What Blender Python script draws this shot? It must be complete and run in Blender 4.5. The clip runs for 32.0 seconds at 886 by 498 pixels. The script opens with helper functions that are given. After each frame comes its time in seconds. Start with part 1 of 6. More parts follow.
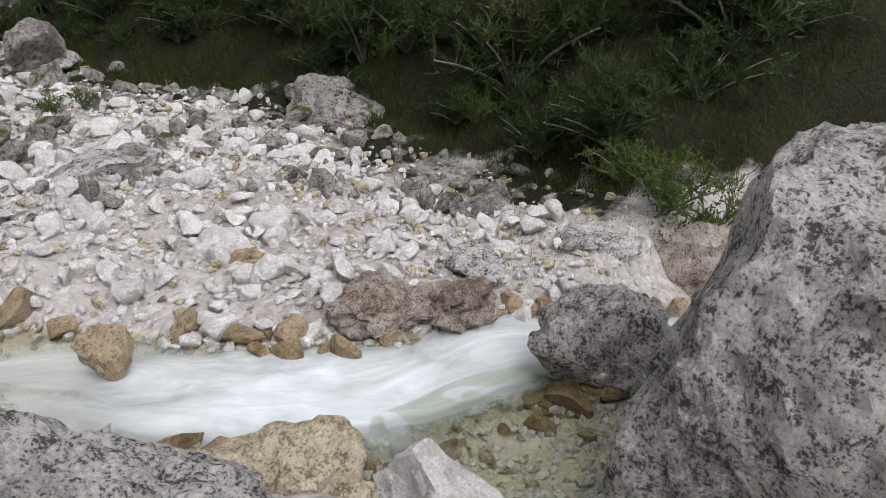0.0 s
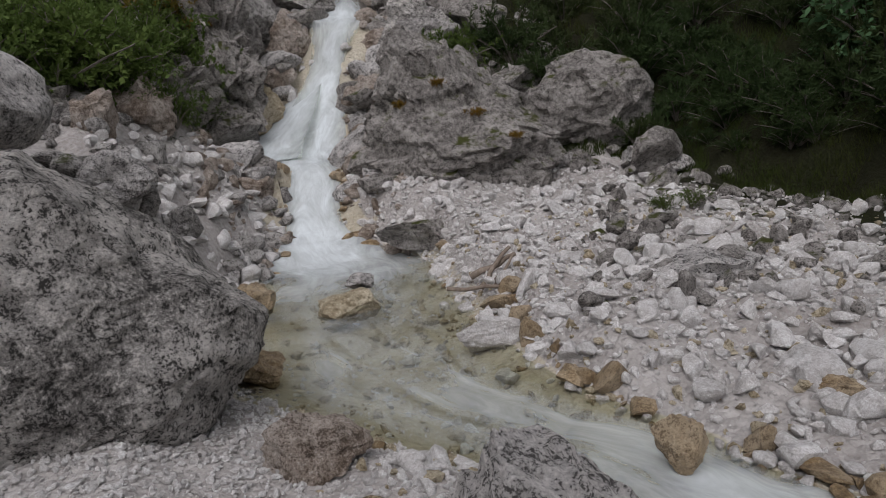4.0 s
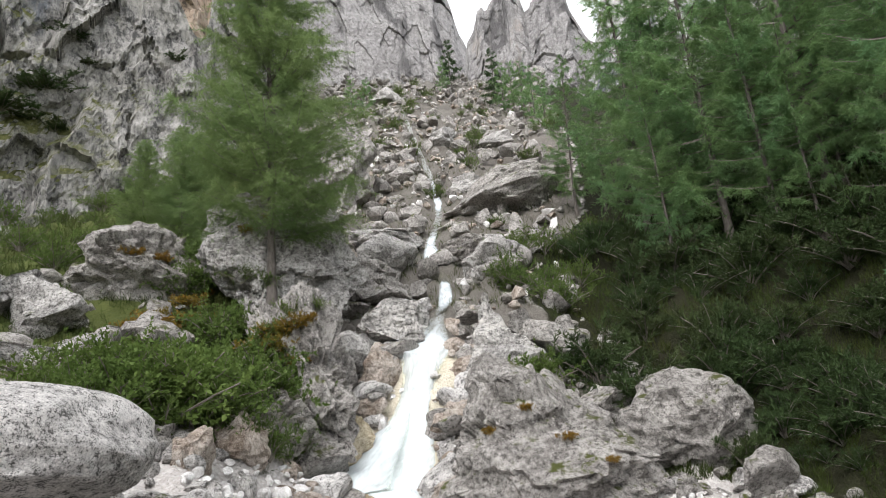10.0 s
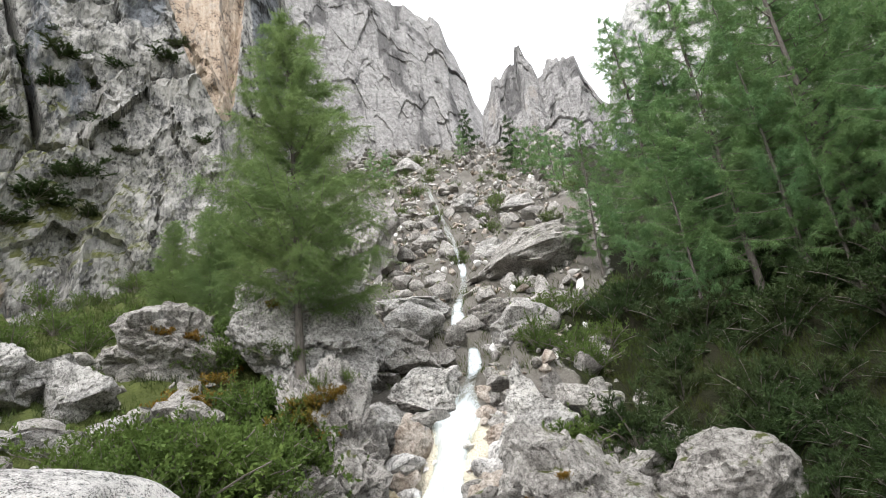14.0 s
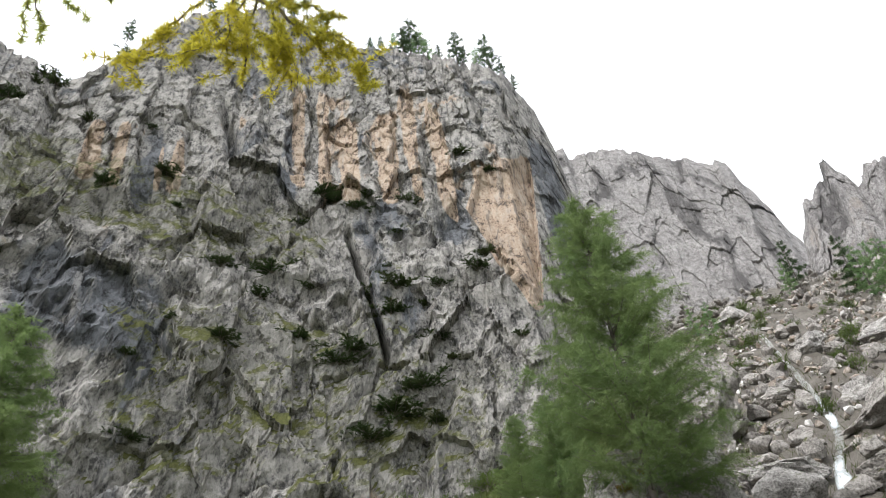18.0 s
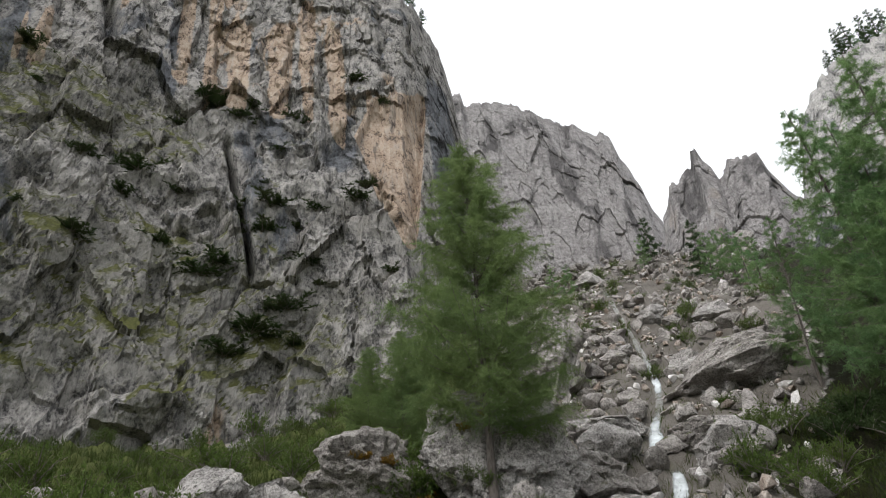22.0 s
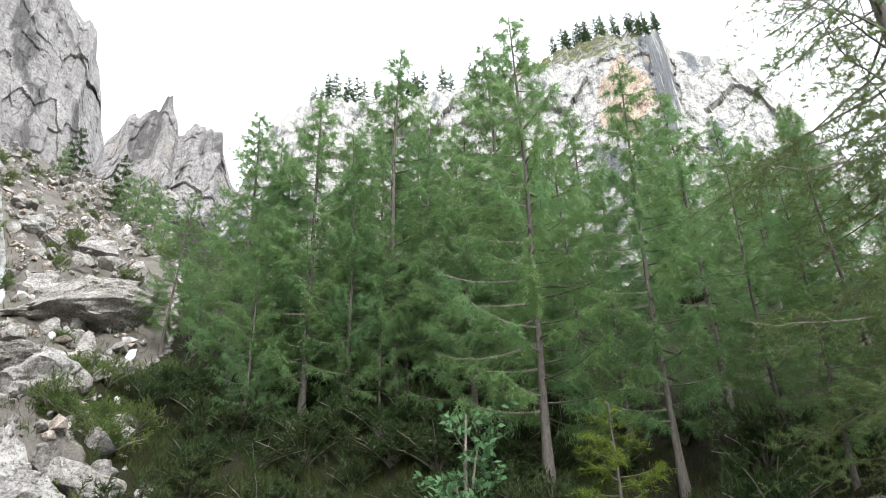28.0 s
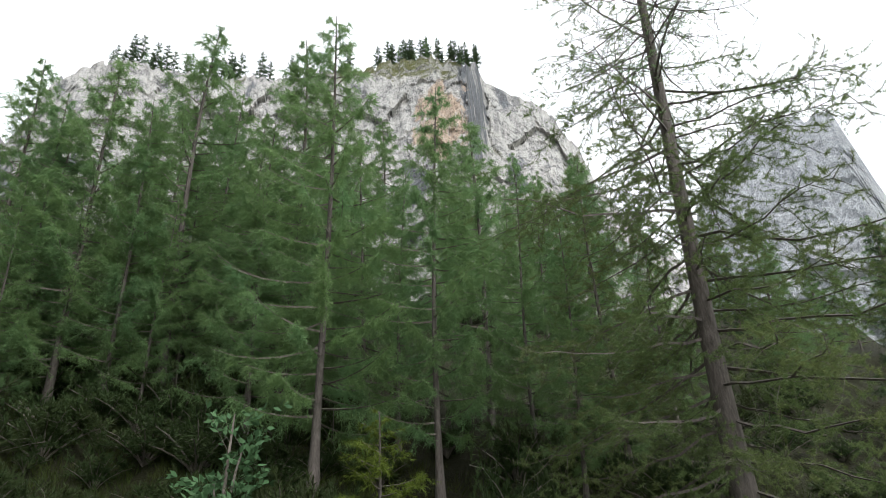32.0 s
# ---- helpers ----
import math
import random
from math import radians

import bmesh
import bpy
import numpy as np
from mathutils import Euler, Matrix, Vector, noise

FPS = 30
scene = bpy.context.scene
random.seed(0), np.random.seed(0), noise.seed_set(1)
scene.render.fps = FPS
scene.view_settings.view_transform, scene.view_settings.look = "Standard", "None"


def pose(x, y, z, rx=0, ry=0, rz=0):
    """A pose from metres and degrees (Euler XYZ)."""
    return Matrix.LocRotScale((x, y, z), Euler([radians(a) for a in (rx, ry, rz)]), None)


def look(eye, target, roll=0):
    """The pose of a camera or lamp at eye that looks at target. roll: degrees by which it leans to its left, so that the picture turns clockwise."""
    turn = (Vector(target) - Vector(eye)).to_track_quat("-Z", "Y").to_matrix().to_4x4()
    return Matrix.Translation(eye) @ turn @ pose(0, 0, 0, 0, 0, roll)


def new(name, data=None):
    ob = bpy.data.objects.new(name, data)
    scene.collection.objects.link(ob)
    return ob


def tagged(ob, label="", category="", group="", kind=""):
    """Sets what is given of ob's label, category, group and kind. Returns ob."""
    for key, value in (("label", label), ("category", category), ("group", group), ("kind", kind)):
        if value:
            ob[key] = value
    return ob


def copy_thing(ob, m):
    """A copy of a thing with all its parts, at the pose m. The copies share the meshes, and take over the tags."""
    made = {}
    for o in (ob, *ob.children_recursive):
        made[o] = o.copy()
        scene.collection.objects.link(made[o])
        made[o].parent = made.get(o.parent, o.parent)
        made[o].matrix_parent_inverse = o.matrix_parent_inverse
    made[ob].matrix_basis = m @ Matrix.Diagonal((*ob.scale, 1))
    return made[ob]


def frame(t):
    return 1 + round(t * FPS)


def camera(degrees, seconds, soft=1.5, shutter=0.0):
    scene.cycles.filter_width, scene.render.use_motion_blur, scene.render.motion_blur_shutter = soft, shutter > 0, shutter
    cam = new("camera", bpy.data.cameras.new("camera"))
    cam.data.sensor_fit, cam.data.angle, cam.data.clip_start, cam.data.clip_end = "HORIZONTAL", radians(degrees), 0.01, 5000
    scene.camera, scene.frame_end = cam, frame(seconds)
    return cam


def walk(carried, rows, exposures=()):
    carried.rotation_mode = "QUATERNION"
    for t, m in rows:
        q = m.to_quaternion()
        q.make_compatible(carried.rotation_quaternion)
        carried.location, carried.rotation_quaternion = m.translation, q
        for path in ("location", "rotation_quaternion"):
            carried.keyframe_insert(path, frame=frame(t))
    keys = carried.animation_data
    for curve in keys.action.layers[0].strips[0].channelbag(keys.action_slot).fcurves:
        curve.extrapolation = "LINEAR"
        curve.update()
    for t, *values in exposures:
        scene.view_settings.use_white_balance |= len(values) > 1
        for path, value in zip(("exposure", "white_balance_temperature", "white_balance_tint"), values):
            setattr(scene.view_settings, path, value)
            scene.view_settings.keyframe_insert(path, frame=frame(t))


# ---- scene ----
from mathutils.bvhtree import BVHTree

cam = camera(64.9, 32.0, soft=0.75)
WALK = [
    (0.0, pose(0.146, 0.119, 1.631, 69.91, 2.98, -51.88)),
    (0.5, pose(0.126, 0.139, 1.632, 70.18, 2.54, -43.12)),
    (1.0, pose(0.107, 0.156, 1.635, 70.94, 2.27, -35.38)),
    (1.5, pose(0.088, 0.168, 1.637, 71.51, 2.52, -28.38)),
    (2.0, pose(0.069, 0.178, 1.640, 72.62, 3.01, -22.04)),
    (2.5, pose(0.051, 0.185, 1.643, 73.56, 3.14, -16.21)),
    (3.0, pose(0.036, 0.190, 1.650, 75.63, 4.06, -11.75)),
    (3.5, pose(0.028, 0.194, 1.659, 78.18, 3.30, -8.87)),
    (4.0, pose(0.019, 0.197, 1.669, 80.92, 3.88, -6.24)),
    (4.5, pose(0.015, 0.198, 1.676, 83.08, 4.05, -4.74)),
    (6.5, pose(0.003, 0.200, 1.707, 91.96, 4.93, -0.82)),
    (7.0, pose(0.001, 0.199, 1.717, 94.79, 5.00, 0.14)),
    (7.5, pose(0.001, 0.198, 1.725, 97.14, 4.88, 0.23)),
    (8.0, pose(0.002, 0.197, 1.735, 99.99, 5.27, 0.44)),
    (8.5, pose(0.001, 0.196, 1.741, 101.91, 5.09, 0.64)),
    (9.0, pose(0.002, 0.194, 1.750, 104.54, 5.02, 0.63)),
    (9.5, pose(0.002, 0.192, 1.756, 106.21, 5.08, 0.89)),
    (10.0, pose(0.003, 0.191, 1.759, 107.37, 5.34, 0.91)),
    (10.5, pose(0.004, 0.190, 1.762, 108.19, 5.43, 0.66)),
    (11.0, pose(0.005, 0.189, 1.767, 109.56, 6.14, 0.77)),
    (11.5, pose(0.004, 0.186, 1.773, 111.43, 6.48, 1.35)),
    (12.0, pose(0.001, 0.185, 1.776, 112.44, 6.70, 2.39)),
    (12.5, pose(0.001, 0.184, 1.778, 113.10, 6.79, 2.69)),
    (13.0, pose(0.000, 0.184, 1.777, 112.88, 6.80, 2.86)),
    (13.5, pose(-0.000, 0.185, 1.777, 112.83, 6.87, 2.89)),
    (15.5, pose(-0.025, 0.177, 1.790, 117.14, 7.78, 11.91)),
    (16.0, pose(-0.035, 0.172, 1.797, 119.17, 7.18, 15.52)),
    (16.5, pose(-0.050, 0.165, 1.801, 120.51, 6.37, 20.47)),
    (17.0, pose(-0.060, 0.156, 1.809, 123.32, 5.54, 24.50)),
    (17.5, pose(-0.066, 0.146, 1.820, 127.01, 5.08, 28.21)),
    (18.0, pose(-0.073, 0.135, 1.829, 130.14, 4.00, 31.69)),
    (18.5, pose(-0.081, 0.127, 1.832, 131.27, 2.71, 34.80)),
    (19.0, pose(-0.085, 0.122, 1.834, 131.95, 1.61, 36.09)),
    (19.5, pose(-0.086, 0.124, 1.832, 131.25, 0.89, 35.55)),
    (20.0, pose(-0.082, 0.127, 1.831, 130.98, 1.31, 33.83)),
    (20.5, pose(-0.075, 0.134, 1.828, 129.82, 1.57, 30.50)),
    (21.0, pose(-0.066, 0.142, 1.825, 128.59, 2.35, 26.75)),
    (21.5, pose(-0.058, 0.152, 1.816, 125.59, 2.73, 22.71)),
    (22.0, pose(-0.047, 0.159, 1.812, 123.99, 3.08, 18.44)),
    (22.5, pose(-0.035, 0.167, 1.804, 121.31, 3.02, 13.67)),
    (23.0, pose(-0.030, 0.175, 1.793, 117.60, 3.23, 11.56)),
    (23.5, pose(-0.024, 0.179, 1.785, 115.14, 2.66, 8.90)),
    (24.0, pose(-0.014, 0.183, 1.780, 113.65, 2.73, 5.54)),
    (24.5, pose(0.000, 0.185, 1.776, 112.36, 2.99, 1.15)),
    (25.0, pose(0.021, 0.185, 1.774, 111.75, 2.92, -5.36)),
    (25.5, pose(0.036, 0.181, 1.778, 112.96, 3.11, -9.88)),
    (27.5, pose(0.091, 0.154, 1.789, 116.43, 0.96, -30.16)),
    (28.0, pose(0.103, 0.144, 1.794, 117.96, 1.34, -34.91)),
    (28.5, pose(0.118, 0.129, 1.797, 119.06, 1.48, -41.84)),
    (29.0, pose(0.129, 0.116, 1.800, 120.03, 1.74, -47.15)),
    (29.5, pose(0.136, 0.105, 1.801, 120.52, 2.61, -50.79)),
    (30.0, pose(0.142, 0.100, 1.799, 119.68, 3.29, -53.12)),
    (30.5, pose(0.144, 0.097, 1.799, 119.62, 3.13, -54.39)),
    (31.0, pose(0.144, 0.098, 1.798, 119.43, 3.85, -53.72)),
    (31.5, pose(0.143, 0.101, 1.796, 118.82, 2.37, -53.43)),
    (32.0, pose(0.143, 0.103, 1.793, 117.89, 2.11, -53.10)),
]
EXPOSURES = [(0.0, 0.52, 6350, 14), (1.0, 0.3, 6350, 14), (2.0, -0.1, 6350, 15), (4.0, -0.32, 6330, 15), (7.0, 0.12, 6300, 15), (9.0, 0.9, 6350, 11), (11.0, 1.15, 6350, 9), (13.0, 1.2, 6350, 8), (15.5, 1.4, 6350, 8), (17.0, 1.38, 6350, 8), (19.0, 0.68, 6400, 10), (21.0, 0.6, 6400, 10), (22.0, 0.45, 6400, 10), (23.0, 0.65, 6400, 10), (24.0, 1.08, 6350, 9), (25.0, 1.22, 6350, 9), (28.0, 1.55, 6250, 8), (30.0, 0.85, 6250, 8), (32.0, 0.8, 6300, 8)]
walk(cam, WALK, EXPOSURES)

# ---- light: a bright overcast sky ----
world = bpy.data.worlds.new("overcast_sky")
scene.world = world
world.use_nodes = True
wn, wl = world.node_tree.nodes, world.node_tree.links
sky = wn.new("ShaderNodeTexSky")
sky.sky_type, sky.sun_disc = "NISHITA", False
sky.sun_elevation, sky.sun_rotation = radians(48), radians(200)
sky.air_density, sky.dust_density = 1.0, 6.0
hsv = wn.new("ShaderNodeHueSaturation")
hsv.inputs["Saturation"].default_value = 0.12
cloud = wn.new("ShaderNodeMix")
cloud.data_type = "RGBA"
cloud.inputs[0].default_value = 0.7
cloud.inputs[7].default_value = (10.5, 10.7, 11.0, 1)
wl.new(sky.outputs[0], hsv.inputs["Color"])
wl.new(hsv.outputs[0], cloud.inputs[6])
wl.new(cloud.outputs[2], wn["Background"].inputs[0])
wn["Background"].inputs[1].default_value = 0.12
sun = new("sun", bpy.data.lights.new("sun", "SUN"))
sun.data.energy, sun.data.angle, sun.data.color = 1.5, radians(40), (1, 0.97, 0.93)
sun.matrix_world = look((-10, -27, 32), (0, 0, 0))

# ---- noise in numpy ----
RS = np.random.RandomState(7)
PERM = np.concatenate([RS.permutation(256)] * 3)
GRAD = RS.normal(size=(256, 3))
GRAD /= np.linalg.norm(GRAD, axis=1)[:, None]


def perlin(p):
    i = np.floor(p).astype(int)
    f = p - i
    i &= 255
    u = f * f * f * (f * (f * 6 - 15) + 10)
    out = 0
    for dx in (0, 1):
        wx = u[:, 0] if dx else 1 - u[:, 0]
        for dy in (0, 1):
            wy = u[:, 1] if dy else 1 - u[:, 1]
            for dz in (0, 1):
                wz = u[:, 2] if dz else 1 - u[:, 2]
                h = PERM[PERM[PERM[i[:, 0] + dx] + i[:, 1] + dy] + i[:, 2] + dz]
                g = GRAD[h]
                out = out + wx * wy * wz * (g[:, 0] * (f[:, 0] - dx) + g[:, 1] * (f[:, 1] - dy) + g[:, 2] * (f[:, 2] - dz))
    return out * 1.5


def fbm(p, octaves=4, ridged=False):
    out, a = 0, 1.0
    for k in range(octaves):
        n = perlin(p * 2 ** k + 17.3 * k)
        out = out + a * (1 - 2 * np.abs(n) if ridged else n)
        a *= 0.5
    return out


def blocks(p, size, seed):
    """Broken blocks: each place gets the height of a tilted face of the block that it lies in, from -1 to 1."""
    rs = np.random.RandomState(seed)
    tab = rs.rand(4096, 7)
    q = p / np.asarray(size)
    base = np.floor(q).astype(int)
    best, out = np.full(len(q), 1e9), np.zeros(len(q))
    for dx in (-1, 0, 1):
        for dy in (-1, 0, 1):
            for dz in (-1, 0, 1):
                c = base + (dx, dy, dz)
                t = tab[(c[:, 0] * 73 + c[:, 1] * 1571 + c[:, 2] * 389) % 4096]
                w = q - c - t[:, :3]
                d = (w * w).sum(1)
                k = d < best
                best[k] = d[k]
                out[k] = (2 * t[:, 3] - 1 + ((t[:, 4:] - 0.5) * w).sum(1) * 1.6)[k]
    return out


# ---- mesh helpers ----
def mesh_of(name, verts, faces, mats=(), smooth=False, index=None):
    """A mesh from numpy arrays; faces all with the same number of corners."""
    verts, faces = np.asarray(verts, float), np.asarray(faces, int)
    me = bpy.data.meshes.new(name)
    n = faces.shape[1]
    me.vertices.add(len(verts))
    me.vertices.foreach_set("co", verts.ravel())
    me.loops.add(faces.size)
    me.loops.foreach_set("vertex_index", faces.ravel())
    me.polygons.add(len(faces))
    me.polygons.foreach_set("loop_start", np.arange(len(faces)) * n)
    for m in mats:
        me.materials.append(m)
    if index is not None:
        me.polygons.foreach_set("material_index", np.asarray(index, np.int32))
    me.polygons.foreach_set("use_smooth", np.full(len(faces), smooth))
    me.update()
    me.validate()
    return me


def grid_faces(rows, cols):
    a = np.arange(rows * cols).reshape(rows, cols)
    return np.stack([a[:-1, :-1], a[:-1, 1:], a[1:, 1:], a[1:, :-1]], -1).reshape(-1, 4)


def polar(az, r, z=0.0):
    return (r * math.sin(radians(az)), r * math.cos(radians(az)), z)


def group_of(name, at, label, category, group="", kind=""):
    ob = new(name)
    ob.location = at
    return tagged(ob, label, category, group, kind)


def part(name, me, parent, label=""):
    ob = new(name, me)
    ob.parent = parent
    return tagged(ob, label)


def ico(sub):
    bm = bmesh.new()
    bmesh.ops.create_icosphere(bm, subdivisions=sub, radius=1)
    v = np.array([q.co[:] for q in bm.verts])
    f = np.array([[q.index for q in p.verts] for p in bm.faces])
    bm.free()
    return v, f


ICO = {k: ico(k) for k in (1, 2, 3, 4, 5, 6)}

# ---- materials ----
def material(name):
    m = bpy.data.materials.new(name)
    m.use_nodes = True
    return m, m.node_tree.nodes, m.node_tree.links, m.node_tree.nodes["Principled BSDF"]


def tex_noise(n, l, vec, scale, detail=6, rough=0.6, dist=0.0):
    t = n.new("ShaderNodeTexNoise")
    t.inputs["Scale"].default_value, t.inputs["Detail"].default_value = scale, detail
    t.inputs["Roughness"].default_value, t.inputs["Distortion"].default_value = rough, dist
    l.new(vec, t.inputs["Vector"])
    return t.outputs[0]


def ramp(n, l, fac, lo, hi):
    m = n.new("ShaderNodeMapRange")
    m.inputs[1].default_value, m.inputs[2].default_value = lo, hi
    l.new(fac, m.inputs[0])
    return m.outputs[0]


def mix(n, l, fac, a, b, kind="MIX"):
    m = n.new("ShaderNodeMix")
    m.data_type, m.blend_type = "RGBA", kind
    for sock, v in ((m.inputs[0], fac), (m.inputs[6], a), (m.inputs[7], b)):
        if isinstance(v, (int, float)):
            sock.default_value = v
        elif isinstance(v, tuple):
            sock.default_value = (*v, 1)
        else:
            l.new(v, sock)
    return m.outputs[2]


def math_node(n, l, op, a, b):
    m = n.new("ShaderNodeMath")
    m.operation = op
    for sock, v in ((m.inputs[0], a), (m.inputs[1], b)):
        if isinstance(v, (int, float)):
            sock.default_value = v
        else:
            l.new(v, sock)
    return m.outputs[0]


def stretched(n, l, vec, sx, sy, sz):
    m = n.new("ShaderNodeMapping")
    m.inputs["Scale"].default_value = (sx, sy, sz)
    l.new(vec, m.inputs["Vector"])
    return m.outputs[0]


def rock_material(name, light, mid, dark, scale=1.0, bump=0.5, pits=0.5, tint=None, moss=None, moss_up=0.75, moss_lo=0.5, streak=0.0, vary=0.0, rough=0.85, stainy=0.75):
    m, n, l, bsdf = material(name)
    pos = n.new("ShaderNodeNewGeometry").outputs["Position"]
    big = tex_noise(n, l, pos, 0.9 * scale, 5, 0.6)
    fine = tex_noise(n, l, pos, 6 * scale, 10, 0.78)
    grain = tex_noise(n, l, pos, 30 * scale, 6, 0.72)
    col = mix(n, l, ramp(n, l, big, 0.40, 0.60), mid, light)
    speck = math_node(n, l, "ADD", math_node(n, l, "MULTIPLY", fine, 0.55), math_node(n, l, "MULTIPLY", grain, 0.45))
    col = mix(n, l, math_node(n, l, "MULTIPLY", ramp(n, l, speck, 0.495, 0.445), stainy), col, dark)
    col = mix(n, l, math_node(n, l, "MULTIPLY", ramp(n, l, speck, 0.52, 0.585), 0.8), col, tuple(min(1, 1.3 * c) for c in light))
    if tint:
        stain = n.new("ShaderNodeAttribute")
        stain.attribute_name = "tan"
        patch = tex_noise(n, l, stretched(n, l, pos, 1, 1, 0.3), 1.4 * scale, 5, 0.6, 0.4)
        f = math_node(n, l, "ADD", stain.outputs["Fac"], math_node(n, l, "MULTIPLY", math_node(n, l, "SUBTRACT", patch, 0.5), 2.2))
        col = mix(n, l, ramp(n, l, f, 0.5, 0.75), col, mix(n, l, fine, tint, light))
    if streak:
        thin = tex_noise(n, l, stretched(n, l, pos, 1, 1, 0.09), streak, 5, 0.6, 0.3)
        col = mix(n, l, ramp(n, l, thin, 0.53, 0.62), col, tuple(0.8 * c for c in dark))
    vor = n.new("ShaderNodeTexVoronoi")
    vor.inputs["Scale"].default_value = 16 * scale
    warp = mix(n, l, 0.08, pos, n.new("ShaderNodeTexNoise").outputs[1])
    l.new(warp, vor.inputs["Vector"])
    pit = ramp(n, l, vor.outputs[0], 0.28, 0.08)
    pit = math_node(n, l, "MULTIPLY", pit, ramp(n, l, fine, 0.5, 0.58))
    col = mix(n, l, math_node(n, l, "MULTIPLY", pit, pits), col, tuple(0.4 * c for c in dark))
    if vary:
        rnd = n.new("ShaderNodeObjectInfo").outputs["Random"]
        isl = n.new("ShaderNodeNewGeometry").outputs["Random Per Island"]
        r = math_node(n, l, "FRACT", math_node(n, l, "ADD", rnd, isl), 0)
        col = mix(n, l, math_node(n, l, "MULTIPLY", r, vary), col, tuple(0.45 * c for c in mid))
    if moss:
        up = n.new("ShaderNodeSeparateXYZ")
        l.new(n.new("ShaderNodeNewGeometry").outputs["Normal"], up.inputs[0])
        spread = tex_noise(n, l, pos, 1.3 * scale, 6, 0.65)
        f = math_node(n, l, "MULTIPLY", ramp(n, l, up.outputs[2], moss_up - 0.2, moss_up), ramp(n, l, spread, moss_lo, moss_lo + 0.07))
        col = mix(n, l, f, col, mix(n, l, fine, moss, tuple(1.6 * c for c in moss)))
    l.new(col, bsdf.inputs["Base Color"])
    bsdf.inputs["Roughness"].default_value = rough
    bsdf.inputs["Specular IOR Level"].default_value = 0.15 if rough > 0.6 else 0.5
    b = n.new("ShaderNodeBump")
    b.inputs["Strength"].default_value, b.inputs["Distance"].default_value = bump, 0.12 / scale
    h = math_node(n, l, "SUBTRACT", math_node(n, l, "ADD", math_node(n, l, "MULTIPLY", fine, 1.2), math_node(n, l, "MULTIPLY", grain, 0.5)), math_node(n, l, "MULTIPLY", pit, 0.35))
    l.new(h, b.inputs["Height"])
    l.new(b.outputs[0], bsdf.inputs["Normal"])
    return m


def cliff_material(name, scale, light, mid, dark):
    """Limestone wall: speckled grey, blue-grey washes, tan broken faces, dark water streaks and grass on ledges."""
    m, n, l, bsdf = material(name)
    pos = n.new("ShaderNodeNewGeometry").outputs["Position"]

    def share(which, patch_scale, tall, gain, lo, hi):
        a = n.new("ShaderNodeAttribute")
        a.attribute_name = which
        patch = tex_noise(n, l, stretched(n, l, pos, 1, 1, tall), patch_scale * scale, 7, 0.65, 0.6)
        return ramp(n, l, math_node(n, l, "ADD", a.outputs["Fac"], math_node(n, l, "MULTIPLY", math_node(n, l, "SUBTRACT", patch, 0.5), gain)), lo, hi)

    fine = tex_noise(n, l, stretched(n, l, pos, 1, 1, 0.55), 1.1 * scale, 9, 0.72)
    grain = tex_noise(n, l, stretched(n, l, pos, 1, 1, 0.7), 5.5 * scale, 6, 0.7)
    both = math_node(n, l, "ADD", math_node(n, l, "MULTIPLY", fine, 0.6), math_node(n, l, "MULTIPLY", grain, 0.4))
    col = mix(n, l, ramp(n, l, both, 0.46, 0.56), mid, light)
    blue = mix(n, l, ramp(n, l, both, 0.42, 0.60), (0.085, 0.088, 0.098), (0.18, 0.186, 0.20))
    col = mix(n, l, share("blue", 0.17, 0.45, 2.6, 0.55, 0.72), col, blue)
    tan = mix(n, l, ramp(n, l, both, 0.44, 0.60), (0.31, 0.225, 0.165), (0.46, 0.385, 0.315))
    col = mix(n, l, share("tan", 0.24, 0.35, 2.6, 0.56, 0.70), col, tan)
    pale = tex_noise(n, l, stretched(n, l, pos, 1, 1, 0.06), 1.5 * scale, 4, 0.6, 0.3)
    col = mix(n, l, math_node(n, l, "MULTIPLY", ramp(n, l, pale, 0.58, 0.66), 0.35), col, light)
    run = tex_noise(n, l, stretched(n, l, pos, 1, 1, 0.07), 1.2 * scale, 5, 0.6, 0.3)
    col = mix(n, l, math_node(n, l, "MULTIPLY", ramp(n, l, run, 0.58, 0.66), 0.6), col, dark)
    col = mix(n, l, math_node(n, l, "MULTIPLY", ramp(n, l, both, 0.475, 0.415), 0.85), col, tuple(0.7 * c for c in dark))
    up = n.new("ShaderNodeSeparateXYZ")
    l.new(n.new("ShaderNodeNewGeometry").outputs["Normal"], up.inputs[0])
    lie = math_node(n, l, "MULTIPLY", ramp(n, l, up.outputs[2], -0.05, 0.35), share("grassy", 0.35, 0.8, 2.6, 0.45, 0.60))
    col = mix(n, l, lie, col, mix(n, l, ramp(n, l, grain, 0.35, 0.65), (0.05, 0.055, 0.018), (0.115, 0.118, 0.042)))
    l.new(col, bsdf.inputs["Base Color"])
    bsdf.inputs["Roughness"].default_value = 0.9
    bsdf.inputs["Specular IOR Level"].default_value = 0.12
    b = n.new("ShaderNodeBump")
    b.inputs["Strength"].default_value, b.inputs["Distance"].default_value = 1.0, 0.45 / scale
    l.new(both, b.inputs["Height"])
    l.new(b.outputs[0], bsdf.inputs["Normal"])
    return m


